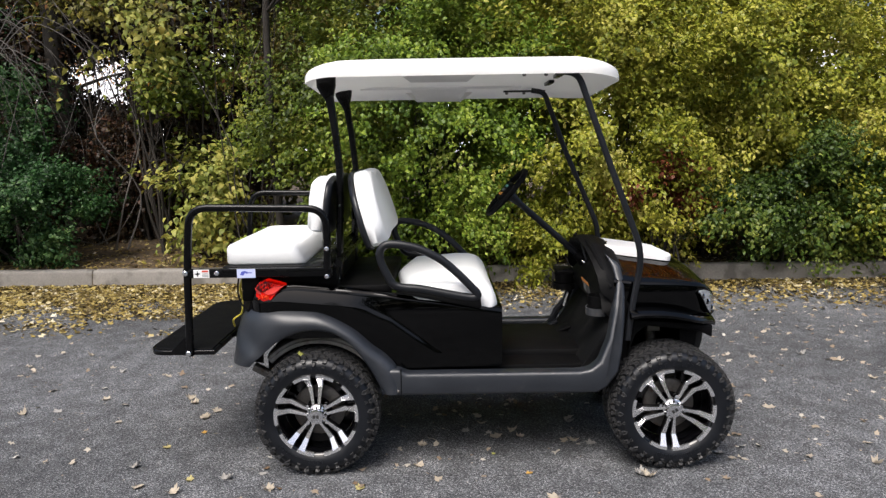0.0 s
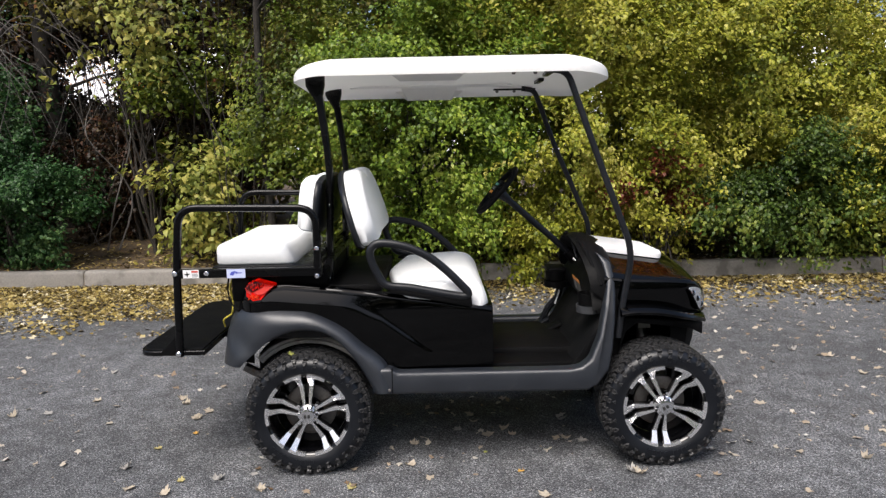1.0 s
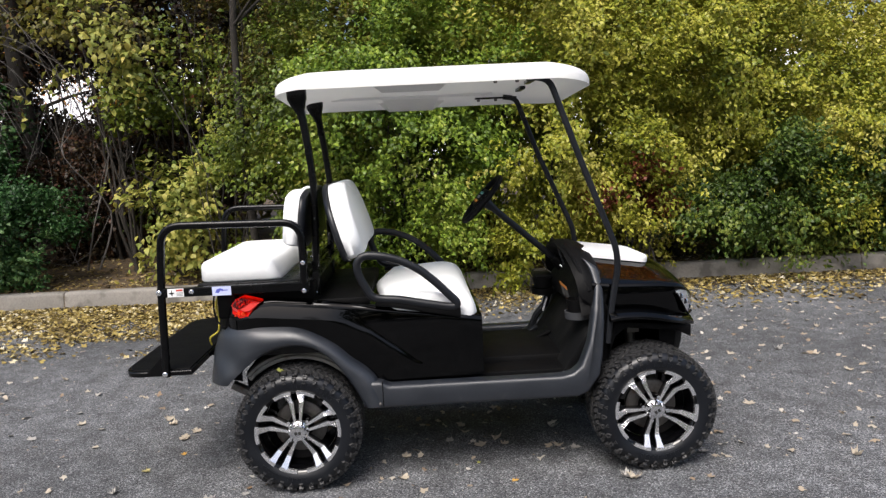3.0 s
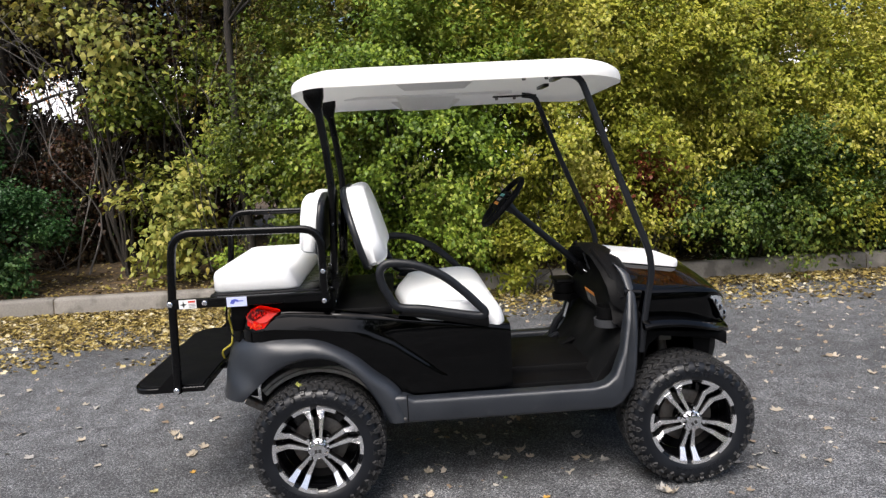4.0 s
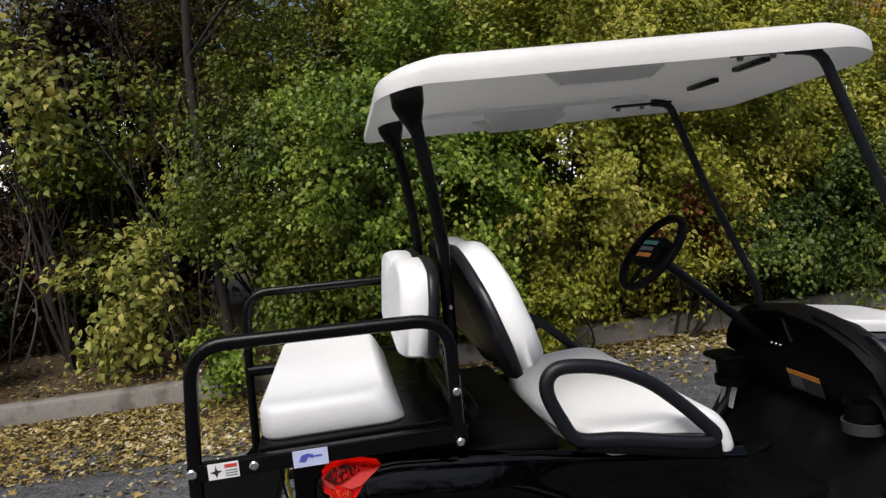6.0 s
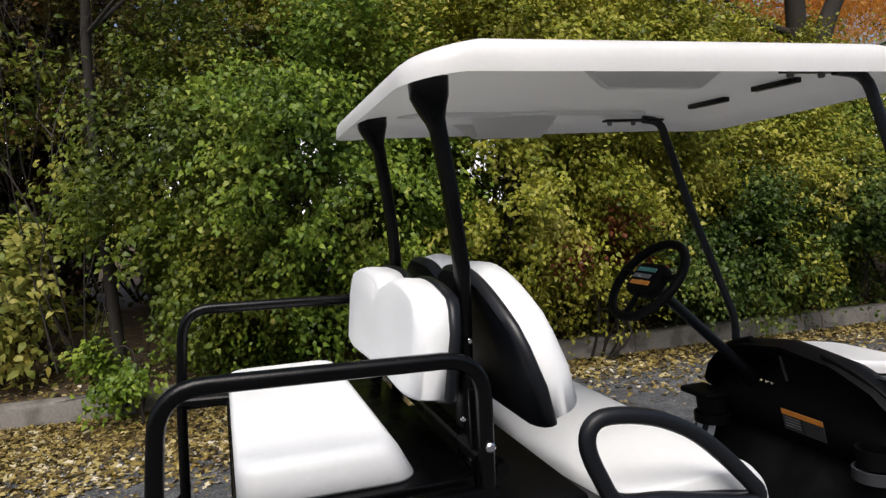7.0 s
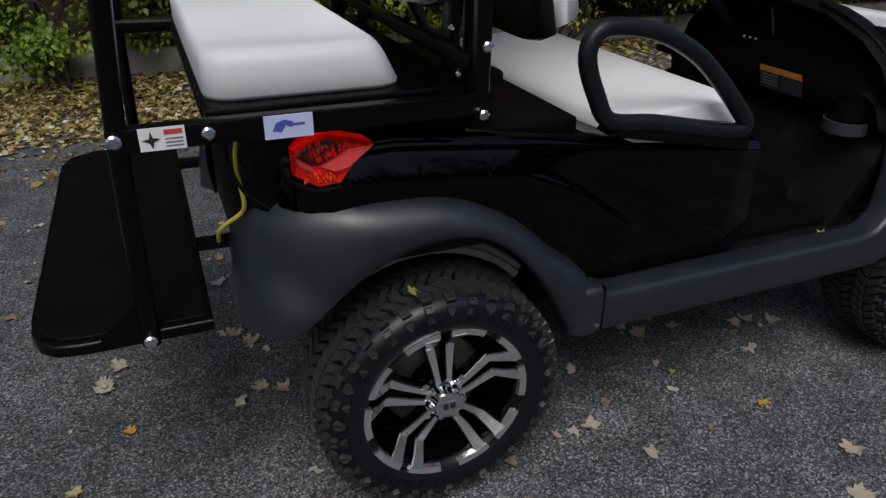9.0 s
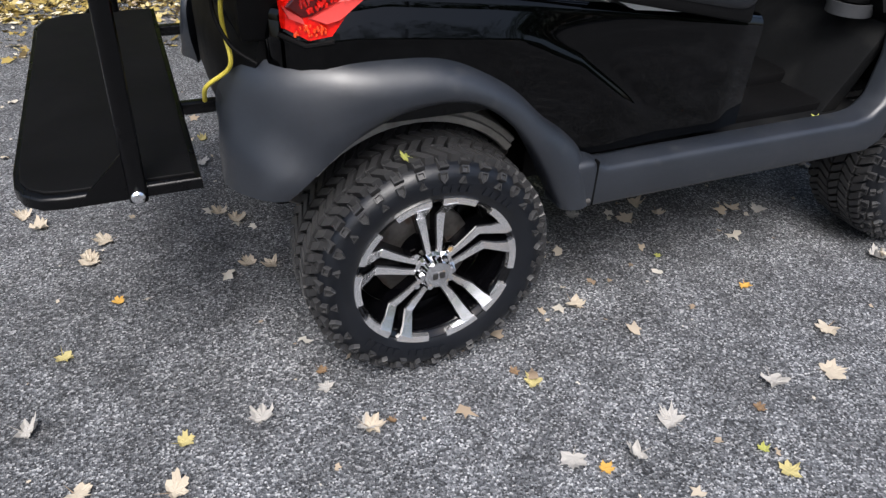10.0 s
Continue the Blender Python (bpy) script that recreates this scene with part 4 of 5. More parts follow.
# ---- wheels ----
def tread(y0, y1, a0, a1, skew, r0=0.268, r1=0.2875, taper=0.92):
    """One tread block between two angles, skewed along the tyre's width."""
    V = []
    for r, k in ((r0, 1.0), (r1, taper)):
        ym, am = (y0 + y1) / 2, (a0 + a1) / 2
        for y, a in ((y0, a0), (y1, a0 + skew), (y1, a1 + skew), (y0, a1)):
            yy, aa = ym + (y - ym) * k, am + skew / 2 + (a - am - skew / 2) * k
            V.append((r * math.cos(aa), yy, r * math.sin(aa)))
    return V, [(4, 5, 6, 7), (0, 1, 5, 4), (1, 2, 6, 5), (2, 3, 7, 6), (3, 0, 4, 7)]


half = [(-0.100, 0.174), (-0.114, 0.183), (-0.124, 0.195), (-0.131, 0.213), (-0.1335, 0.232), (-0.129, 0.247), (-0.119, 0.259), (-0.102, 0.2675), (-0.09, 0.268), (-0.05, 0.2685), (0, 0.2685)]
prof = half + [(-y, r) for y, r in reversed(half[:-1])]
carcass = revolve(prof, 64)


def wall_pad(poly, high, s):
    """A raised pad on the tyre's shoulder: poly in radius and angle, standing proud of the wall."""
    rc, ac = sum(p[0] for p in poly) / len(poly), sum(p[1] for p in poly) / len(poly)
    rs, ys = [r for _, r in half], [y for y, _ in half]
    V = []
    # sloping sides, a raised rim and a sunken middle
    for lift, k in ((-0.002, 1.0), (high * 0.9, 0.93), (high, 0.86), (high * 0.95, 0.64), (high * 0.6, 0.56)):
        for r, a in poly:
            rr, aa = rc + (r - rc) * k, ac + (a - ac) * k
            y0, y1 = float(np.interp(rr - 0.004, rs, ys)), float(np.interp(rr + 0.004, rs, ys))
            n = Vector((-0.008, y1 - y0)).normalized()
            y = (y0 + y1) / 2 + n.x * lift
            q = rr + abs(n.y) * lift
            V.append((q * math.cos(aa), s * y, q * math.sin(aa)))
    m = len(poly)
    F = [tuple(range(4 * m, 5 * m))]
    for t in (0, m, 2 * m, 3 * m):
        F += [(t + i, t + (i + 1) % m, t + m + (i + 1) % m, t + m + i) for i in range(m)]
    return V, F


pieces = []
NB = 60
for i in range(NB):
    a, st_ = 2 * math.pi * i / NB, 2 * math.pi / NB
    for c, (y0, y1) in enumerate(((-0.104, -0.066), (-0.0615, -0.023), (-0.0185, 0.0185), (0.023, 0.0615), (0.066, 0.104))):
        k = 0.0 if c % 2 == 0 else 0.8
        r1 = 0.2835 if c in (0, 4) else 0.2875
        pieces.append(tread(y0, y1, a + st_ * k, a + st_ * (k + 0.70), st_ * (0.8 if c % 2 == 0 else -0.8), 0.256, r1, 0.96))
NP = 34
for i in range(NP):
    a, p = 2 * math.pi * i / NP, 2 * math.pi / NP

    def quad(r0, r1, a0, a1):
        return [(r0, a + p * a0), (r1, a + p * a0), (r1, a + p * a1), (r0, a + p * a1)]
    for s in (-1, 1):
        if i % 2 == 0:
            pieces.append(wall_pad(quad(0.2565, 0.2715, 0.0, 0.46), 0.015, -s))
            pieces.append(wall_pad([(0.2525, a + p * 0.10), (0.2525, a + p * 0.50), (0.243, a + p * 0.52), (0.233, a + p * 0.32), (0.243, a + p * 0.12)], 0.013, -s))
        else:
            pieces.append(wall_pad(quad(0.2615, 0.2715, 0.0, 0.46), 0.015, -s))
            pieces.append(wall_pad(quad(0.2485, 0.2585, 0.10, 0.48), 0.014, -s))
            pieces.append(wall_pad([(0.2455, a + p * 0.30), (0.2325, a + p * 0.52), (0.2325, a + p * 0.12)], 0.012, -s))
tyre_me = link("tyre", carcass, RUBBER, 40)
tread_me = link("tread", join(*pieces), TREAD, 30)
letter_me = link("sidewall_bar", box(-0.006, 0.006, -0.1345, -0.131, -0.009, 0.009), RUBBER)
barrel_me = link("wheel", join(revolve([(-0.112, 0.186), (-0.119, 0.188), (-0.1205, 0.182), (-0.113, 0.174), (-0.095, 0.168), (0.03, 0.160), (0.11, 0.165), (0.118, 0.186)], 60),
                               revolve([(-0.048, 0.0), (-0.048, 0.045), (-0.02, 0.06), (-0.005, 0.10), (0.005, 0.161)], 40)), RIMBLACK, 40)
drum_me = link("brake_drum", revolve([(-0.02, 0.05), (-0.03, 0.09), (-0.02, 0.115), (0.02, 0.118)], 32), STEEL)


def spoke(sgn, lift, grow, r_out):
    """One half of a spoke pair, with its foot along the rim's lip."""
    rows = []
    for r, off, w, y in ((0.034, 0.0115, 0.010, -0.100), (0.07, 0.0155, 0.012, -0.093), (0.10, 0.0190, 0.0145, -0.085), (0.124, 0.0228, 0.0165, -0.079), (0.1265, 0.0232, 0.0168, -0.080), (0.150, 0.0268, 0.019, -0.106), (0.152, 0.0272, 0.0195, -0.1075), (r_out, 0.030, 0.024, -0.1245)):
        w = w * (1.0 + 2.2 * max(0.0, r - 0.05)) + grow
        rows.append([(r, yy, sgn * z) for yy, z in ((y + lift + 0.010 + grow * 4, off - w / 2), (y + lift, off - w / 2), (y + lift, off + w / 2), (y + lift + 0.010 + grow * 4, off + w / 2))])
    return loft(rows)


def lip_arc(sgn, lift):
    rows = []
    for i in range(9):
        a = radians(4 + 25 * i / 8) * sgn
        rows.append([(r * math.cos(a), y, r * math.sin(a)) for r, y in ((0.170, -0.111 + lift), (0.172, -0.1235 + lift), (0.187, -0.1262 + lift), (0.189, -0.116 + lift))])
    return loft(rows)


spoke_me = {s: link("spoke", join(spoke(s, -0.001, 0.0, 0.170), lip_arc(s, 0.0)), ALU, 30) for s in (-1, 1)}
black_me = {s: link("spoke_back", spoke(s, 0.0035, 0.006, 0.172), RIMBLACK, 30) for s in (-1, 1)}
cap_me = link("centre_cap", join(revolve([(-0.075, 0.046), (-0.098, 0.045), (-0.103, 0.037), (-0.122, 0.034), (-0.130, 0.031), (-0.133, 0.023), (-0.131, 0.0)], 24)), CHROME, 30)
flute_me = link("cap_flute", tube([(0.041, -0.095, 0), (0.035, -0.125, 0)], 0.007, 6), CHROME)
emblem_me = link("cap_emblem", join(box(-0.014, -0.002, -0.1345, -0.131, -0.008, 0.008, 0.002), box(0.002, 0.014, -0.1345, -0.131, -0.008, 0.008, 0.002)), INK_BLACK)
nut_me = link("lug_nut", moved(disc(0, 0, 0, 0.0105, -0.022, 6), Matrix.Identity(4)), CHROME, 30)

for x, y, phase in ((0.012, -0.455, 2), (1.655, -0.445, 31), (0.012, 0.455, 20), (1.655, 0.445, 40)):
    w = part("wheel", barrel_me, None, cart, "black and machined alloy wheel with an off-road tyre")
    w.matrix_basis = pose(x, y, 0.2905, 0, 0, 0 if y < 0 else 180) @ Matrix.Diagonal((1.037, 0.9, 1.037, 1)) @ Matrix.Rotation(-radians(phase), 4, "Y")
    part("tyre", tyre_me, None, w, "black off-road tyre with chunky tread").scale = (0.975, 1, 0.975)
    tagged(part("tread", tread_me, None, w), kind="stuff").scale = (0.975, 1, 0.975)
    for a0 in (40, 220):
        for k in (0, 1, 2, 3, 4, 6, 7, 8, 9, 10):
            o = part("sidewall_bar", letter_me, None, w)
            o.matrix_basis = Matrix.Rotation(-radians(a0 + k * 5.2), 4, "Y") @ Matrix.Translation((0.213, 0, 0)) @ Matrix.Rotation(math.pi / 2, 4, "Y")
    part("brake_drum", drum_me, None, w)
    part("centre_cap", cap_me, None, w, "chrome centre cap")
    for k in range(6):
        part("cap_flute", flute_me, None, w).matrix_basis = Matrix.Rotation(2 * math.pi * k / 6, 4, "Y")
    part("cap_emblem", emblem_me, None, w)
    for k in range(5):
        for s in (-1, 1):
            for nm, me in (("spoke", spoke_me[s]), ("spoke_back", black_me[s])):
                o = part(nm, me, None, w)
                o.matrix_basis = Matrix.Rotation(-radians(90 + 72 * k), 4, "Y")
    for k in range(4):
        o = part("lug_nut", nut_me, None, w)
        o.matrix_basis = Matrix.Rotation(radians(45 + 90 * k), 4, "Y") @ Matrix.Translation((0.056, -0.076, 0))


# ---- ground, road, kerb ----
def kerb_y(x):
    """The kerb's front face."""
    return 4.0 - 0.02 * x


def ground_z(x, y):
    d = y - kerb_y(x)
    if d < 0.02:
        return -0.06
    k = min(1, max(0, (d - 0.1) / 3.0))
    near = max(0, 1 - abs(x) / 30)
    return 0.155 + (0.32 * k * k * (3 - 2 * k) + 0.05 * noise.noise((x * 0.9, y * 0.9, 0))) * near


gx = [-400, -150, -60, -30, -20] + [-14 + 0.5 * i for i in range(57)] + [20, 30, 60, 150, 400]
gd = [-400, -150, -40, -15, -5, -1, 0.0, 0.03, 0.15, 0.3] + [0.6 + 0.35 * i for i in range(24)] + [12, 20, 40, 100, 400]
V = [(x, kerb_y(max(-30, min(30, x))) + d, ground_z(x, kerb_y(x) + d) if abs(x) < 31 else (-0.06 if d < 0.02 else 0.15)) for d in gd for x in gx]
n = len(gx)
F = [(j * n + i, j * n + i + 1, (j + 1) * n + i + 1, (j + 1) * n + i) for j in range(len(gd) - 1) for i in range(n - 1)]
ground = thing("ground", (V, F), SOIL, "brown leaf-strewn earth bank under the shrubs", "ground", kind="structure")
V, F = [], []
rx = [-60, -20] + [-10 + 1.0 * i for i in range(21)] + [20, 60]
for x in rx:
    V += [(x, -60, 0), (x, -12, 0), (x, -4, 0), (x, 0, 0), (x, 2, 0), (x, kerb_y(x) - 0.002, 0)]
for i in range(len(rx) - 1):
    F += [(i * 6 + j, (i + 1) * 6 + j, (i + 1) * 6 + j + 1, i * 6 + j + 1) for j in range(5)]
road = thing("road", (V, F), ASPHALT, "worn grey asphalt with pale aggregate and scattered leaves", "road", kind="structure")
kerb = thing("kerb", None, None, "weathered concrete kerb along the asphalt", "kerb", kind="structure")
KL = 2.2
for i in range(-8, 9):
    x0 = 3.31 + KL * i
    rings = []
    for x in (x0 + 0.005, x0 + 0.012, x0 + KL * 0.25, x0 + KL * 0.5, x0 + KL * 0.75, x0 + KL - 0.012, x0 + KL - 0.005):
        k = kerb_y(x)
        e = 0.006 if x in (x0 + 0.005, x0 + KL - 0.005) else 0.0
        w = 0.006 * noise.noise((x * 3, 1, 2))
        rings.append([(x, k + e, -0.05), (x, k + 0.004 + e + w, 0.03), (x, k + 0.018 + e + w, 0.165 - e), (x, k + 0.028 + e, 0.186 - e + w), (x, k + 0.05, 0.195 - e + w), (x, k + 0.15 - e, 0.195 - e + w), (x, k + 0.165 - e, 0.18 - e), (x, k + 0.17, -0.05)])
    part("kerb_stone", loft(rings), CONCRETE, kerb, smooth=50)


thing("backdrop", ([(-160, 90, -1), (160, 90, -1), (160, 90, 15), (-160, 90, 15)], [(0, 1, 2, 3)]), HAZE, "bright hazy pale sky low in the distance", "sky", kind="structure")


# ---- leaves on the ground ----
def maple(size, curl, rnd):
    """A dry lobed leaf: notched outline, dished middle, tips curling up unevenly."""
    lobes = [(0, 1.0), (10, 0.72), (17, 0.8), (27, 0.56), (40, 0.76), (50, 0.93), (60, 0.72), (70, 0.76), (82, 0.54), (104, 0.70), (116, 0.74), (150, 0.44), (180, 0.20)]
    lobes += [(360 - a, r) for a, r in reversed(lobes[1:-1])]
    n = len(lobes)
    fold, bend = rnd.uniform(0, math.pi), rnd.uniform(0.2, 1.0) * curl
    V = [(0, 0, 0.003)]
    tips = []
    for a, r in lobes:
        r *= size * rnd.uniform(0.88, 1.08)
        a = radians(a + rnd.uniform(-4, 4))
        side = abs(math.sin(a - fold))
        tips.append((r * math.cos(a), r * math.sin(a), 0.003 + size * (r / size) ** 2 * (bend * side + curl * rnd.uniform(-0.1, 0.45))))
    V += [(x * 0.5, y * 0.5, 0.002 + (z - 0.003) * 0.22) for x, y, z in tips] + [(x * (1 - 0.25 * bend), y * (1 - 0.25 * bend), max(z, 0.002)) for x, y, z in tips]
    F = []
    for i in range(n):
        j = (i + 1) % n
        F += [(0, 1 + i, 1 + j), (1 + i, 1 + n + i, 1 + n + j, 1 + j)]
    k = len(V)
    V += [(-size * 0.2, 0.0015, 0.004), (-size * 0.9, size * 0.15, 0.008 + curl * size * 0.3), (-size * 0.2, -0.0015, 0.004)]
    return V, F + [(k, k + 1, k + 2)]


# place and kind: P pale, T tan, B small brown, W small white, Y yellow, A amber, L lime
LEAVES = [(-0.41, -0.63, "P"), (-0.19, -0.74, "T"), (-0.14, -0.74, "B"), (-0.58, -0.64, "Y"), (-0.25, -0.59, "W"), (-0.25, -0.53, "B"), (0.22, -0.75, "Y"), (0.19, -0.7, "B"), (0.78, -0.95, "P"), (0.94, -0.98, "T"), (0.46, -0.97, "P"), (0.68, -1.01, "B"), (0.33, -1.02, "P"), (0.19, -0.98, "P"), (0.6, -1.11, "L"), (0.24, -1.03, "A"), (0.61, -1.18, "Y"), (1.07, -0.85, "T"), (0.99, -0.62, "A"), (0.47, -0.52, "T"), (0.84, -0.41, "L"), (0.87, -0.2, "T"), (0.99, -0.2, "T"), (1.34, -0.3, "P"), (-0.69, -0.09, "A"), (-0.76, 0.15, "T"), (-0.71, 0.23, "T"), (-0.33, -0.03, "T"), (-0.27, -0.06, "T"), (-0.82, -0.27, "Y"), (-0.89, -0.49, "P"), (-0.94, 0.45, "T"), (-0.38, 0.65, "P"), (-0.37, 0.28, "T"), (-0.33, 0.22, "T"), (-0.35, 0.83, "Y"), (1.5, -0.65, "P"), (-0.61, -0.76, "T"), (-0.79, -0.7, "T"), (1.26, -0.25, "T")]
LEAVES += [(x, y, "FGF"[i % 3]) for i, (x, y) in enumerate([(0.48, -0.29), (0.71, -0.12), (0.8, -0.01), (0.95, -0.12), (1.28, -0.0), (1.53, -0.66), (3.75, 1.73), (3.15, 1.19), (2.46, 0.16), (3.33, 1.03), (3.33, 2.02), (2.78, 1.13), (3.35, 0.65), (-1.65, 0.26), (-1.84, 0.22), (-0.76, 0.12), (-1.61, 1.0), (-1.46, 0.46), (-1.24, 0.89), (-0.2, -0.73), (-2.01, 1.41), (-0.9, 0.37), (1.94, -0.43), (2.62, -0.57)])]
LEAF_LOOK = {"P": (0.040, 0.054, L_PALE, "pale grey curled maple leaf lying on the asphalt"), "T": (0.036, 0.050, L_TAN, "dry tan maple leaf lying on the asphalt"),
             "B": (0.019, 0.027, L_BROWN, "small brown fallen leaf lying on the asphalt"), "W": (0.021, 0.03, L_PALE, "small pale fallen leaf lying on the asphalt"),
             "Y": (0.027, 0.038, L_YELLOWED, "yellowing fallen leaf lying on the asphalt"), "A": (0.022, 0.032, L_AMBER, "small amber fallen leaf lying on the asphalt"),
             "L": (0.015, 0.021, L_LIME, "lime yellow fallen leaf lying on the asphalt"), "F": (0.036, 0.052, L_TAN, "large dry tan maple leaf lying on the asphalt"),
             "G": (0.036, 0.05, L_PALE, "large pale grey maple leaf lying on the asphalt")}
rnd = random.Random(11)
for x, y, kind in LEAVES:
    small, big, colour, label = LEAF_LOOK[kind]
    me = link("fallen_leaf", maple(rnd.uniform(small, big), rnd.uniform(0.3, 1.3), rnd), colour, 0)
    thing("fallen_leaf", me, None, label, "leaf", "fallen leaves on the asphalt", at=pose(x, y, 0.001, rnd.uniform(-6, 6), rnd.uniform(-6, 6), rnd.uniform(0, 360)))
thing("fallen_leaf", link("fallen_leaf", maple(0.03, 0.3, rnd), L_LIME, 0), None, "small yellow leaf on the floor of the golf cart", "leaf", "fallen leaves on the asphalt", at=pose(1.183, -0.513, 0.452, 0, 0, 40))
thing("fallen_leaf", link("fallen_leaf", maple(0.026, 0.5, rnd), L_LIME, 0), None, "small yellow leaf caught on the rear tyre", "leaf", "fallen leaves on the asphalt", at=pose(-0.055, -0.585, 0.570, 32, 0, 70))


def quick_mesh(name, verts, tris, material):
    me = bpy.data.meshes.new(name)
    me.vertices.add(len(verts))
    me.vertices.foreach_set("co", np.asarray(verts, dtype=np.float32).ravel())
    me.loops.add(len(tris) * 3)
    me.loops.foreach_set("vertex_index", np.asarray(tris, dtype=np.int32).ravel())
    me.polygons.add(len(tris))
    me.polygons.foreach_set("loop_start", np.arange(0, len(tris) * 3, 3, dtype=np.int32))
    me.update(calc_edges=True)
    me.materials.append(material)
    return me


def rotations(rng, n, tilt):
    """Random frames: spun about the vertical, tilted by up to tilt degrees."""
    a, b, t = rng.uniform(0, 2 * np.pi, n), rng.uniform(0, 2 * np.pi, n), np.radians(tilt) * rng.uniform(0, 1, n)
    nrm = np.stack([np.sin(t) * np.cos(b), np.sin(t) * np.sin(b), np.cos(t)], 1)
    u = np.stack([np.cos(a), np.sin(a), np.zeros(n)], 1)
    u -= nrm * (u * nrm).sum(1, keepdims=True)
    u /= np.linalg.norm(u, axis=1, keepdims=True)
    return u, np.cross(nrm, u), nrm


def strew(name, pts, sizes, rng, material, tilt):
    """Many ragged little leaves lying about, as one mesh."""
    n = len(pts)
    u, v, w = rotations(rng, n, tilt)
    shape = np.array([(1.0, 0), (0.45, 0.28), (0.3, 0.75), (-0.1, 0.35), (-0.6, 0.5), (-0.75, 0.0), (-0.6, -0.5), (-0.1, -0.35), (0.3, -0.75), (0.45, -0.28)])
    m = len(shape)
    jit = rng.uniform(0.7, 1.25, (n, m))
    lift = rng.uniform(-0.05, 0.3, (n, m))
    P = pts[:, None, :] + sizes[:, None, None] * (u[:, None, :] * (shape[None, :, :1] * jit[:, :, None]) + v[:, None, :] * (shape[None, :, 1:] * jit[:, :, None]) + w[:, None, :] * lift[:, :, None])
    tri = np.array([(0, 1, 9), (1, 2, 3), (1, 3, 7), (1, 7, 9), (9, 7, 8), (3, 4, 5), (3, 5, 7), (7, 5, 6)])
    T = (np.arange(n)[:, None, None] * m + tri[None]).reshape(-1, 3)
    return quick_mesh(name, P.reshape(-1, 3), T, material)


rng = np.random.default_rng(5)
pts, sz = [], []
while len(pts) < 40000:
    x = rng.uniform(-7, 9) if rng.random() < 0.5 else rng.uniform(-5, 0)
    d = rng.exponential(0.85 if x < 0.6 else 0.42)
    wide = 2.1 if x < 0.4 else 1.4
    if d > wide or (x < 0.4 and d > 1.5 and rng.random() < 0.4):
        continue
    if rng.random() > 0.8 + 0.9 * noise.noise((x * 1.7, d * 2.6, 3)) + 0.4 * max(0, 1 - d / 0.6) - (0.4 if d > 1.5 else 0):
        continue
    pts.append((x, kerb_y(x) - 0.01 - d, 0.006 + rng.uniform(0, 0.03) * max(0, 1 - d / 0.8)))
    sz.append(rng.uniform(0.012, 0.026) if rng.random() < 0.75 else rng.uniform(0.026, 0.042))
thing("leaf_litter", strew("leaf_litter", np.array(pts), np.array(sz), rng, L_FALLEN, 48), None, "drift of yellow and brown fallen leaves against the kerb", "leaf litter", kind="stuff")
pts, sz = [], []
while len(pts) < 2300:
    x, y = rng.uniform(-6, 8), kerb_y(0) - rng.uniform(0.8, 5.2)
    if y > kerb_y(x) - 0.2 or rng.random() > 0.25 + 0.75 * max(0, (y + 0.5) / 4):
        continue
    pts.append((x, y, 0.005))
    sz.append(rng.uniform(0.004, 0.012) if rng.random() < 0.6 else rng.uniform(0.014, 0.036))
while len(pts) < 2650:
    x, y = rng.uniform(-0.2, 5.0), rng.uniform(-0.5, 2.8)
    pts.append((x, y, 0.005))
    sz.append(rng.uniform(0.008, 0.018) if rng.random() < 0.6 else rng.uniform(0.02, 0.034))
thing("scattered_leaves", strew("scattered_leaves", np.array(pts), np.array(sz), rng, L_TAN, 30), None, "pale dry leaves and bits scattered over the asphalt", "leaf litter", kind="stuff")
pts, sz = [], []
while len(pts) < 9000:
    x, d = rng.uniform(-8, 10), rng.uniform(0.17, 1.0) ** 1.0 * rng.uniform(0.2, 2.6) + 0.14
    pts.append((x, kerb_y(x) + d, ground_z(x, kerb_y(x) + d) + rng.uniform(0.0, 0.03)))
    sz.append(rng.uniform(0.013, 0.034))
thing("bank_litter", strew("bank_litter", np.array(pts), np.array(sz), rng, L_FALLEN, 40), None, "fallen leaves covering the bank behind the kerb", "leaf litter", kind="stuff")


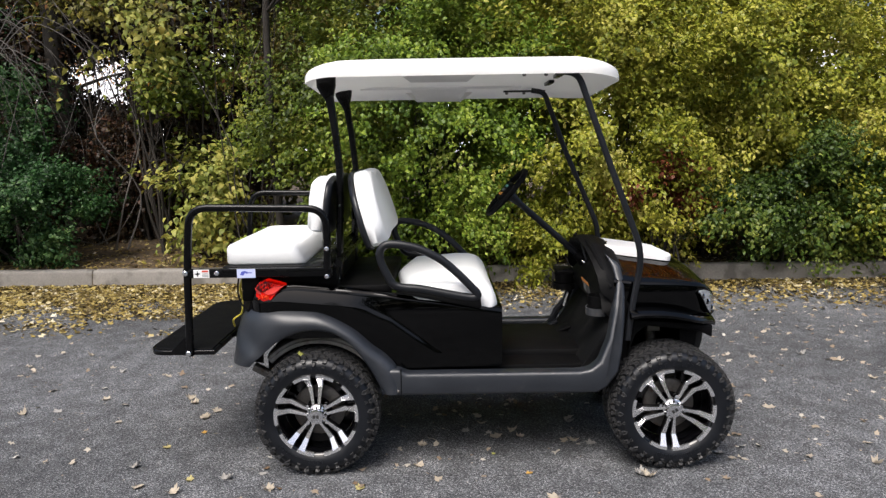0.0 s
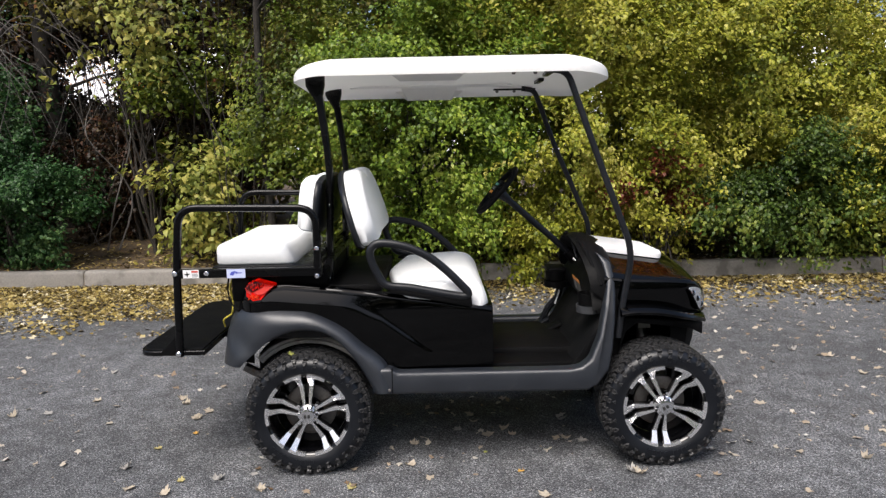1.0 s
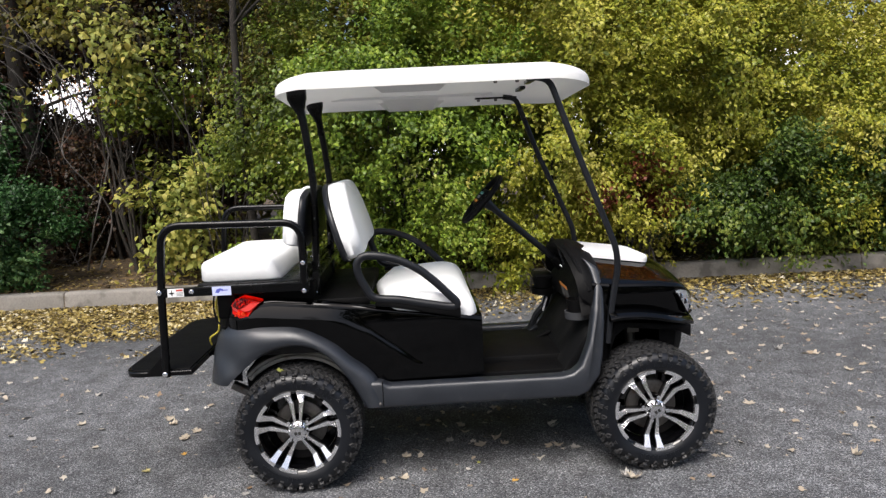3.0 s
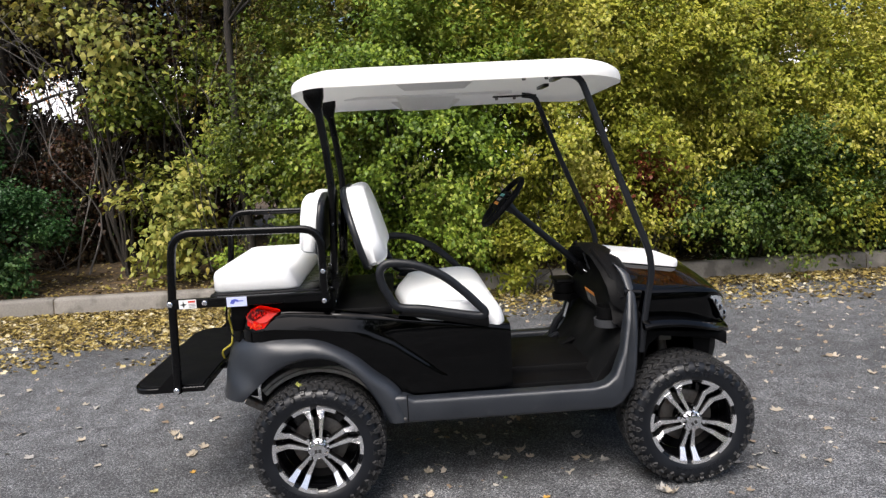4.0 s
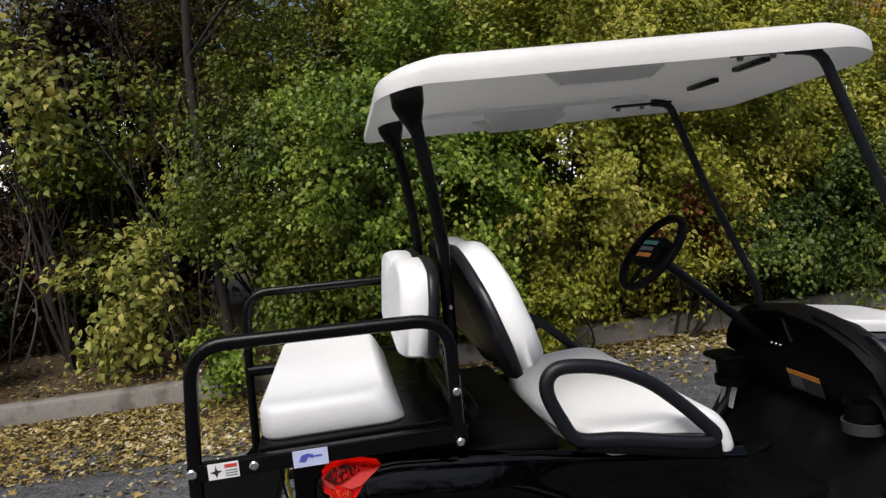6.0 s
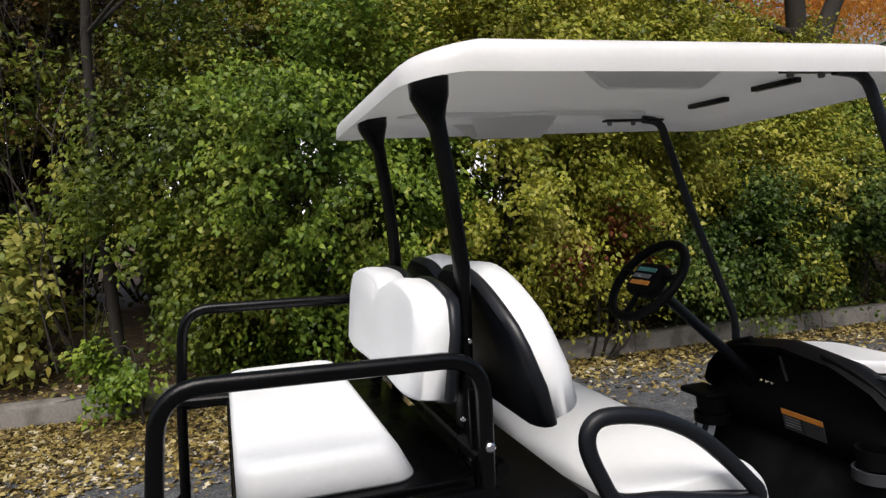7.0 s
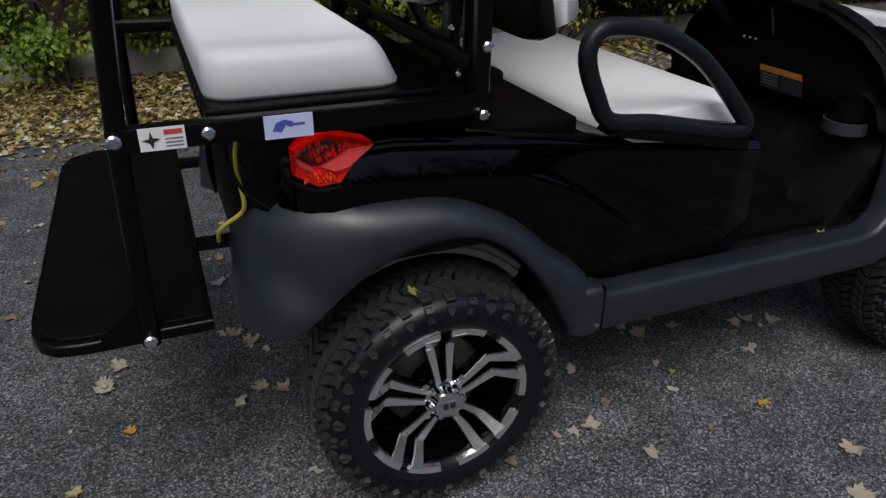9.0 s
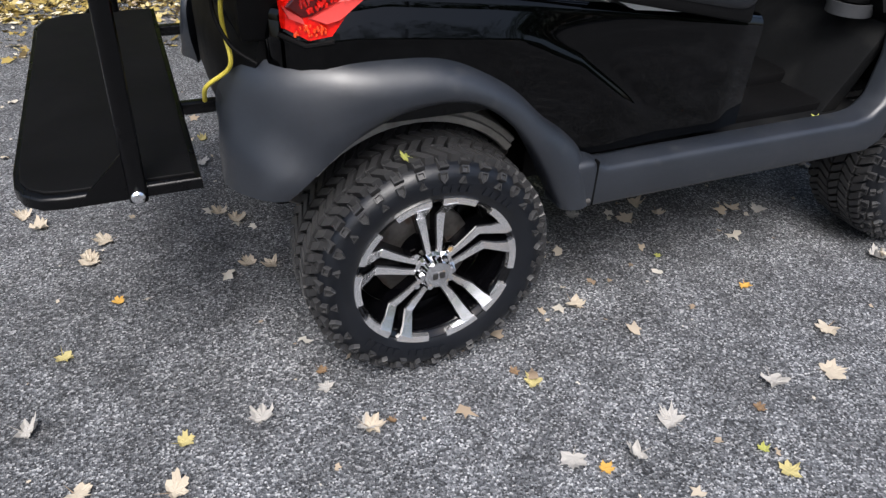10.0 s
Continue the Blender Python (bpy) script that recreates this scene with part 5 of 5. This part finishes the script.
# ---- shrubs and trees ----
def foliage(name, centres, out, per, spread, size, rng, material, droop=0.5, wide=0.5, oval=False):
    """Leaves in small sprays round the given centres; out: the outward way at each centre."""
    n = len(centres) * per
    c = np.repeat(centres, per, 0)
    o = np.repeat(out, per, 0)
    s = np.repeat(rng.uniform(0.75, 1.35, len(centres)), per)[:, None]
    twig = o + rng.normal(0, 0.35, (len(centres), 3)).repeat(per, 0) + np.array([0, 0, 0.15])
    twig /= np.linalg.norm(twig, axis=1, keepdims=True)
    along = rng.uniform(-1.0, 1.0, n)[:, None]
    p = c + twig * along * spread * 1.5 * s + rng.normal(0, 0.42, (n, 3)) * spread * s * np.array([1, 1, 0.8])
    p[:, 2] -= droop * spread * np.maximum(0, along[:, 0])
    nrm = o * 0.55 + np.array([0, -0.1, 0.62]) + rng.normal(0, 0.55, (n, 3))
    nrm /= np.linalg.norm(nrm, axis=1, keepdims=True)
    u = twig + rng.normal(0, 0.8, (n, 3)) + np.array([0, 0, -0.85])
    u -= nrm * (u * nrm).sum(1, keepdims=True)
    u /= np.linalg.norm(u, axis=1, keepdims=True)
    v = np.cross(nrm, u)
    L = (size * rng.uniform(0.6, 1.25, n))[:, None]
    W = L * wide * rng.uniform(0.8, 1.15, n)[:, None]
    if oval:
        bend = nrm * L * 0.12
        P = np.stack([p - u * L * 0.5 - bend, p - u * L * 0.2 + v * W * 0.5 + bend * 0.6, p + u * L * 0.16 + v * W * 0.34 + bend * 0.5, p + u * L * 0.5 - bend,
                      p + u * L * 0.16 - v * W * 0.34 + bend * 0.5, p - u * L * 0.2 - v * W * 0.5 + bend * 0.6], 1)
        T = (np.arange(n)[:, None, None] * 6 + np.array([(0, 5, 1), (1, 5, 4), (1, 4, 2), (2, 4, 3)])[None]).reshape(-1, 3)
        return quick_mesh(name, P.reshape(-1, 3), T, material)
    P = np.stack([p - u * L * 0.5, p + v * W * 0.5 + nrm * L * 0.10 - u * L * 0.05, p + u * L * 0.5 - nrm * L * 0.08, p - v * W * 0.5 + nrm * L * 0.10 - u * L * 0.05], 1)
    T = (np.arange(n)[:, None, None] * 4 + np.array([(0, 2, 1), (0, 3, 2)])[None]).reshape(-1, 3)
    return quick_mesh(name, P.reshape(-1, 3), T, material)


def crown_points(rng, n, c, r, lumps, front, hollow=0.55, keep=None):
    """Centres inside a lumpy egg, most of them near its skin and towards the road."""
    P, O = [], []
    seed = rng.uniform(0, 50)
    boughs = []
    while len(boughs) < max(6, n // 13):
        d = rng.normal(0, 1, 3)
        d /= np.linalg.norm(d)
        if d[1] > 0.1 and rng.random() < front:
            continue
        boughs.append(d)
    while len(P) < n:
        d = boughs[int(rng.integers(len(boughs)))] + rng.normal(0, 0.115, 3)
        d /= np.linalg.norm(d)
        k = hollow + (1 - hollow) * rng.random() ** 0.6
        k *= 1 + lumps * noise.noise(tuple(d * 2.1 + seed)) + lumps * 0.6 * noise.noise(tuple(d * 5.0 + seed))
        p = np.array(c) + d * np.array(r) * k
        if p[2] < 0.22 or (keep and not keep(p)):
            continue
        P.append(p), O.append(d)
    return np.array(P), np.array(O)


def stems(base, tips, rng, r0, material, name, kinks=0.12):
    """Tapering limbs from the foot towards the tips."""
    g = []
    for tip in tips:
        a, b = np.array(base) + rng.normal(0, 0.08, 3) * np.array([1, 1, 0]), np.array(tip)
        mid1 = a + (b - a) * 0.33 + rng.normal(0, kinks, 3)
        mid2 = a + (b - a) * 0.68 + rng.normal(0, kinks, 3) + np.array([0, 0, 0.08])
        pts = curve_points([a, mid1, mid2, b], 4)
        k = len(pts)
        g.append(tube(pts, [r0 * (1 - 0.85 * i / (k - 1)) for i in range(k)], 6))
        for _ in range(2):
            i = int(rng.integers(k // 3, k - 2))
            s = np.array(pts[i])
            e = s + (b - a) * 0.25 + rng.normal(0, 0.25, 3)
            g.append(tube([s, (s + e) / 2 + rng.normal(0, 0.04, 3), e], [r0 * 0.35, r0 * 0.22, r0 * 0.08], 5))
    return link(name, join(*g), material, 60)


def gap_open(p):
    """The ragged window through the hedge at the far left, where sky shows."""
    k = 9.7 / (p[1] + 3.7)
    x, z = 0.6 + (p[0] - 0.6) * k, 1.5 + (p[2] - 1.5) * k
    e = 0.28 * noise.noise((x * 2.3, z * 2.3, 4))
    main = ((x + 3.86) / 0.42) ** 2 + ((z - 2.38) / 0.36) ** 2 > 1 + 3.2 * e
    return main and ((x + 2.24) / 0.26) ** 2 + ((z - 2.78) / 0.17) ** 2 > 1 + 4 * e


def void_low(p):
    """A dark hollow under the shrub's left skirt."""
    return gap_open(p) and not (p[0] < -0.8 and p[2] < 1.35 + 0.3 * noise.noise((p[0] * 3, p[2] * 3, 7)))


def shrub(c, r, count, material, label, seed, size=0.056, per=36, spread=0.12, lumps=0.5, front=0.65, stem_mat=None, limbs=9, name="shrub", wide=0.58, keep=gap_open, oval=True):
    rng = np.random.default_rng(seed)
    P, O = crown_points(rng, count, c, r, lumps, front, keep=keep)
    base = (c[0], c[1], ground_z(c[0], c[1]) - 0.05)
    tips = P[rng.integers(0, len(P), limbs)] * 0.85 + np.array(c) * 0.15
    tips[:, 1] = np.maximum(tips[:, 1], c[1] - 0.25 * r[1])
    root = thing(name, None, None, label, "shrub", "shrubs of the hedge", at=Matrix.Translation(base))
    inv = Matrix.Translation((-base[0], -base[1], -base[2]))
    b = np.array(base)
    part("foliage", foliage("foliage", P - b, O, per, spread, size, rng, material, wide=wide, oval=oval), None, root)
    part("branchwork", stems((0, 0, 0), tips - b, rng, 0.016 if c[1] < 4.5 else 0.022, stem_mat or BARK, "branchwork"), None, root)
    return root


GREENISH = "leafy shrub with green leaves turning yellow, hanging over the kerb"
YELLOWISH = "dense shrub with yellow-green autumn leaves behind the kerb"
DARKISH = "dark green low shrub in the shade of the hedge"
SHADY = "undergrowth of brown and rust leaves with shade put into the colour"
OLIVISH = "thinning shrub with olive and brown autumn leaves"
shrub((0.6, 4.75, 1.9), (1.5, 1.75, 1.75), 1500, L_GREEN, GREENISH, 1)
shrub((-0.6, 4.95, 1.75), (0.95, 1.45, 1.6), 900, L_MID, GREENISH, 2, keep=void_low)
shrub((2.2, 4.7, 2.0), (1.35, 1.6, 1.75), 1400, L_YELLOW, YELLOWISH, 3)
shrub((3.7, 4.75, 2.2), (1.4, 1.3, 1.8), 1300, L_YELLOW, YELLOWISH, 4)
shrub((5.3, 4.9, 1.75), (1.5, 1.4, 1.5), 1100, L_YELLOW, YELLOWISH, 5)
shrub((4.4, 4.2, 0.95), (1.0, 0.75, 0.75), 560, L_DEEP, DARKISH, 6, size=0.056, lumps=0.8, limbs=4)
shrub((6.2, 4.3, 1.0), (1.1, 0.8, 0.85), 560, L_DEEP, DARKISH, 7, size=0.056, lumps=0.8, limbs=4)
shrub((7.3, 4.7, 1.6), (1.5, 1.4, 1.35), 760, L_GREEN, GREENISH, 8)
shrub((9.2, 5.0, 2.0), (1.6, 1.5, 1.9), 700, L_YELLOW, YELLOWISH, 9)
shrub((1.4, 5.6, 3.5), (1.7, 1.4, 1.3), 950, L_YELLOW, YELLOWISH, 10)
shrub((-0.8, 5.9, 3.4), (1.5, 1.3, 1.3), 620, L_OLIVE, OLIVISH, 11)
shrub((3.4, 5.9, 3.6), (1.6, 1.4, 1.3), 900, L_YELLOW, YELLOWISH, 12)
shrub((6.6, 6.0, 2.6), (1.5, 1.2, 1.2), 520, L_YELLOW, YELLOWISH, 13)
shrub((7.2, 8.7, 3.5), (1.6, 0.8, 1.3), 480, L_YELLOW, YELLOWISH, 28, size=0.1, per=22, spread=0.2, oval=False)
# dark backing added to close sky holes, shade painted into its leaves
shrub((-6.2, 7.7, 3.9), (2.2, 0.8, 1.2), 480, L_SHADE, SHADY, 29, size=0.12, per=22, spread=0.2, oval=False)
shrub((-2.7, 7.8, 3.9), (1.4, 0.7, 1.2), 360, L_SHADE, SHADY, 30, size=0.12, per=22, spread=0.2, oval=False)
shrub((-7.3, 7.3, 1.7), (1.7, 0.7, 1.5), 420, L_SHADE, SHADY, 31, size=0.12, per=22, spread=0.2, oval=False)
HANGING = "straggly shrub with large hanging yellow-green leaves"
shrub((-2.2, 4.95, 0.85), (0.7, 0.7, 0.62), 230, L_HANG, HANGING, 14, size=0.095, per=9, spread=0.15, wide=0.55)
shrub((-2.3, 5.5, 2.1), (1.0, 0.8, 1.3), 230, L_MID, GREENISH, 15, size=0.085, per=12, spread=0.16)
shrub((-2.9, 5.2, 3.0), (1.0, 0.6, 0.9), 110, L_HANG, HANGING, 26, size=0.105, per=6, spread=0.2, wide=0.55)
shrub((-3.55, 7.4, 2.5), (0.5, 0.4, 0.5), 70, L_ORANGE, "scrap of orange autumn leaves behind the hedge", 27, size=0.07, per=8, spread=0.15)
shrub((-5.6, 5.6, 2.4), (1.3, 1.2, 1.9), 560, L_DARK, DARKISH, 16, size=0.065, per=18, spread=0.15)
shrub((-4.3, 4.7, 0.75), (0.95, 0.75, 0.7), 420, L_DARK, DARKISH, 17)
shrub((-5.6, 4.8, 0.9), (1.0, 0.8, 0.9), 420, L_DARK, DARKISH, 18)
shrub((-3.4, 6.0, 3.5), (1.7, 1.0, 0.8), 240, L_OLIVE, OLIVISH, 19, size=0.085, per=9, spread=0.2)
# undergrowth in the near-black leaf colour that paints the shade here
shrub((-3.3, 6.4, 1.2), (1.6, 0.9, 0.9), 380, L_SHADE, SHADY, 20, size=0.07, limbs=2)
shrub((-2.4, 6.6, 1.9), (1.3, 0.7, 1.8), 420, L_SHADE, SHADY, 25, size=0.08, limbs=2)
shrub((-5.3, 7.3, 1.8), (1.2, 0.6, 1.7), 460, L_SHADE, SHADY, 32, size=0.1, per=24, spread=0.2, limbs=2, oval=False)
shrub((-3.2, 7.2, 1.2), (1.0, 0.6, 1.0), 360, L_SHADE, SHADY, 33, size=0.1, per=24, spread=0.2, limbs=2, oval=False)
shrub((-4.75, 5.3, 1.35), (0.75, 0.6, 1.0), 260, L_DARK, DARKISH, 34, size=0.06, per=22)
shrub((-7.6, 5.4, 1.9), (1.5, 1.3, 1.9), 520, L_DARK, DARKISH, 21)
shrub((2.9, 3.95, 1.1), (0.45, 0.4, 0.5), 70, L_RED, "small shrub with red-brown leaves among the hedge", 22, size=0.055)
shrub((1.72, 3.75, 0.48), (0.30, 0.25, 0.34), 60, L_YELLOW, "low yellow-green sprig hanging over the kerb", 23, limbs=4)
shrub((-1.2, 4.0, 0.36), (0.24, 0.22, 0.26), 40, L_GREEN, "low green sprig hanging over the kerb", 24, limbs=4)


def bare_shrub(base, tips, seed, label, r0=0.013, material=None):
    rng = np.random.default_rng(seed)
    root = thing("bare_shrub", None, None, label, "shrub", "bare shrubs", at=Matrix.Translation(base))
    t = np.array(tips) - np.array(base)
    part("branchwork", stems((0, 0, 0), t, rng, r0, material or TWIG, "branchwork", 0.18), None, root)
    return root


rng = np.random.default_rng(40)
bare_shrub((-4.9, 5.0, 0.3), [(-4.9 + rng.normal(0, 1.0), 4.6 + rng.normal(0, 0.4), rng.uniform(1.6, 3.6)) for _ in range(11)], 41, "tangle of bare grey arching branches", 0.008)
bare_shrub((-3.9, 5.6, 0.3), [(-3.8 + rng.normal(0, 0.8), 5.4 + rng.normal(0, 0.4), rng.uniform(1.4, 3.4)) for _ in range(4)], 42, "tangle of bare grey arching branches", 0.007)
bare_shrub((-3.4, 5.0, 0.3), [(-3.45, 5.0, 2.1), (-3.2, 4.95, 2.3)], 44, "thin bare upright stem")
bare_shrub((-2.0, 5.5, 0.3), [(-1.9 + rng.normal(0, 0.6), 5.2 + rng.normal(0, 0.4), rng.uniform(2.2, 4.0)) for _ in range(4)], 43, "tangle of bare grey arching branches")


bare_shrub((-4.1, 6.5, 0.4), [(-4.0 + rng.normal(0, 0.5), 6.5 + rng.normal(0, 0.2), rng.uniform(1.9, 3.3)) for _ in range(34)], 45, "fine dark twigs against the pale sky", 0.008, BARK)
bare_shrub((-1.55, 4.5, 0.35), [(-2.0 + rng.normal(0, 0.7), 4.5 + rng.normal(0, 0.3), rng.uniform(2.9, 4.2)) for _ in range(8)], 46, "spray of thin dark bare twigs", 0.008, BARK)


def hanging_twigs(base, seed, count, label):
    """Long bare twigs that arch out from a branch and hang down, each with finer side twigs."""
    rng = np.random.default_rng(seed)
    root = thing("bare_shrub", None, None, label, "shrub", "bare shrubs", at=Matrix.Translation(base))
    g = []
    for _ in range(count):
        reach, rise, fall = rng.uniform(0.5, 1.5), rng.uniform(2.3, 3.3), rng.uniform(0.3, 1.5)
        side, off = rng.uniform(-0.5, 0.5), rng.uniform(-0.5, 0.4)
        pts = curve_points([(0, 0, 0), (off * 0.5, side * 0.4, rise * 0.6), (off + reach * 0.4, side * 0.8, rise), (off + reach * 0.85, side, rise - fall * 0.35), (off + reach + 0.15, side, rise - fall)], 6)
        k = len(pts)
        g.append(tube(pts, [0.008 * (1 - 0.82 * q / (k - 1)) for q in range(k)], 5))
        for _ in range(5):
            q = int(rng.integers(k // 3, k - 1))
            a = Vector(pts[q])
            e = a + Vector((rng.uniform(-0.1, 0.4), rng.normal(0, 0.15), rng.uniform(-0.45, 0.1)))
            g.append(tube(curve_points([a, (a + e) / 2 + Vector((0, 0, 0.05)), e], 3), [0.0026, 0.0022, 0.002, 0.0018, 0.0015, 0.0012, 0.001], 4))
    part("branchwork", link("branchwork", join(*g), TWIG, 60), None, root)
    return root


hanging_twigs((-4.75, 4.55, 0.25), 51, 16, "bare grey twigs arching over and hanging down")
hanging_twigs((-5.6, 4.4, 0.25), 52, 10, "bare grey twigs arching over and hanging down")


def tree(x, y, h, r, crown_r, count, material, label, seed, size=0.09, limbs=8, fork=None):
    rng = np.random.default_rng(seed)
    root = thing("tree", None, None, label, "tree", "trees behind the hedge", at=Matrix.Translation((x, y, ground_z(x, y) - 0.05 if y > 4 else -0.05)))
    pts = curve_points([(0, 0, 0), (rng.normal(0, 0.1), rng.normal(0, 0.1), h * 0.3), (rng.normal(0, 0.25), rng.normal(0, 0.25), h * 0.65), (rng.normal(0, 0.35), 0, h * 0.95)], 5)
    k = len(pts)
    g = [tube(pts, [r * (1.25 if i == 0 else 1) * (1 - 0.8 * i / (k - 1)) for i in range(k)], 9)]
    for i in range(limbs):
        s = np.array(pts[int(rng.integers(k // 3, k - 2))])
        a = rng.uniform(0, 2 * math.pi)
        e = s + np.array([math.cos(a) * crown_r * 0.75, math.sin(a) * crown_r * 0.75, rng.uniform(0.3, 1.6)])
        g.append(tube(curve_points([s, (s + e) / 2 + rng.normal(0, 0.12, 3), e], 4), [r * 0.35 * (1 - 0.1 * q) for q in range(9)], 6))
    if fork:
        g.append(tube(curve_points(fork, 5), [r * (0.85 - 0.03 * q) for q in range(5 * (len(fork) - 1) + 1)], 9))
    part("trunk", link("trunk", join(*g), BARK, 60), None, root)
    P, O = crown_points(rng, count, (0, 0, h * 0.72), (crown_r, crown_r, h * 0.36), 0.35, 0.0, 0.45)
    part("crown", foliage("crown", P, O, 26, 0.24, size, rng, material), None, root)
    return root


tree(-1.2, 4.32, 9.5, 0.05, 2.6, 750, L_OLIVE, "slim tree with a dark trunk and thin olive leaves", 61)
tree(-4.85, 7.0, 9.5, 0.17, 3.2, 1000, L_OLIVE, "dark-trunked tree with thin brown-olive leaves", 62)
tree(7.45, 6.0, 11.0, 0.19, 2.3, 420, L_YELLOW, "tree with a stout forked grey trunk and yellow-green leaves", 63, fork=[(0.03, 0, 2.3), (0.25, 0.0, 3.2), (0.72, 0.05, 4.1), (1.3, 0.1, 5.4)])
tree(4.2, 8.4, 9.4, 0.16, 3.6, 1900, L_ORANGE, "tall tree with orange autumn leaves behind the hedge", 64, size=0.15)
# back row added to block sky and light; left ones have shade-painted leaves
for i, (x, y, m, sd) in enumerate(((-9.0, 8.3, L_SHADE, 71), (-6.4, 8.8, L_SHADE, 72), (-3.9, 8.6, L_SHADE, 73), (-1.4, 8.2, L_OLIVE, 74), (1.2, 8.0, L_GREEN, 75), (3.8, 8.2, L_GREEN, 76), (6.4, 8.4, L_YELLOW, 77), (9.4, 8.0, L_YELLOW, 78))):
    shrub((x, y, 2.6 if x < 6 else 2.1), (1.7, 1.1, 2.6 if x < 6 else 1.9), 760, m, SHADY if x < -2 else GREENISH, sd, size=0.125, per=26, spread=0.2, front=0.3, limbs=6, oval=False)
orange = tree(10.8, 10.0, 9.0, 0.18, 3.0, 1150, L_ORANGE, "tall tree with bright orange autumn leaves", 65)
tree(-10.5, 8.5, 8.5, 0.16, 2.6, 420, L_OLIVE, "tall tree with olive autumn leaves", 66)
copy_thing(orange, pose(14.5, 12.5, 0.1, 0, 0, 80))
copy_thing(orange, pose(-9.0, 14.0, 0.1, 0, 0, 200))
# an unseen tall hedge, added so glossy panels reflect dark, not bright horizon
rng = np.random.default_rng(90)
c = np.stack([rng.uniform(-30, 30, 5200), rng.uniform(-15.6, -14.4, 5200), rng.uniform(0.1, 5.5, 5200)], 1)
thing("unseen_hedge", foliage("unseen_hedge", c, np.tile((0.0, 1.0, 0.1), (5200, 1)), 12, 0.3, 0.26, rng, L_DARK, wide=0.7), None, "unseen dark green hedge added across the lot for dark reflections", "hedge", kind="stuff")
# an unseen row of dark trees behind it, added for the same reflections
dark = tree(-22, -18, 8.5, 0.18, 2.8, 520, L_DARK, "unseen dark green tree added across the lot for dark reflections", 67)
rnd = random.Random(8)
for i in range(11):
    copy_thing(dark, pose(-20 + 4 * i + rnd.uniform(-0.8, 0.8), -17 - rnd.uniform(0, 3), -0.05, 0, 0, rnd.uniform(0, 360)))
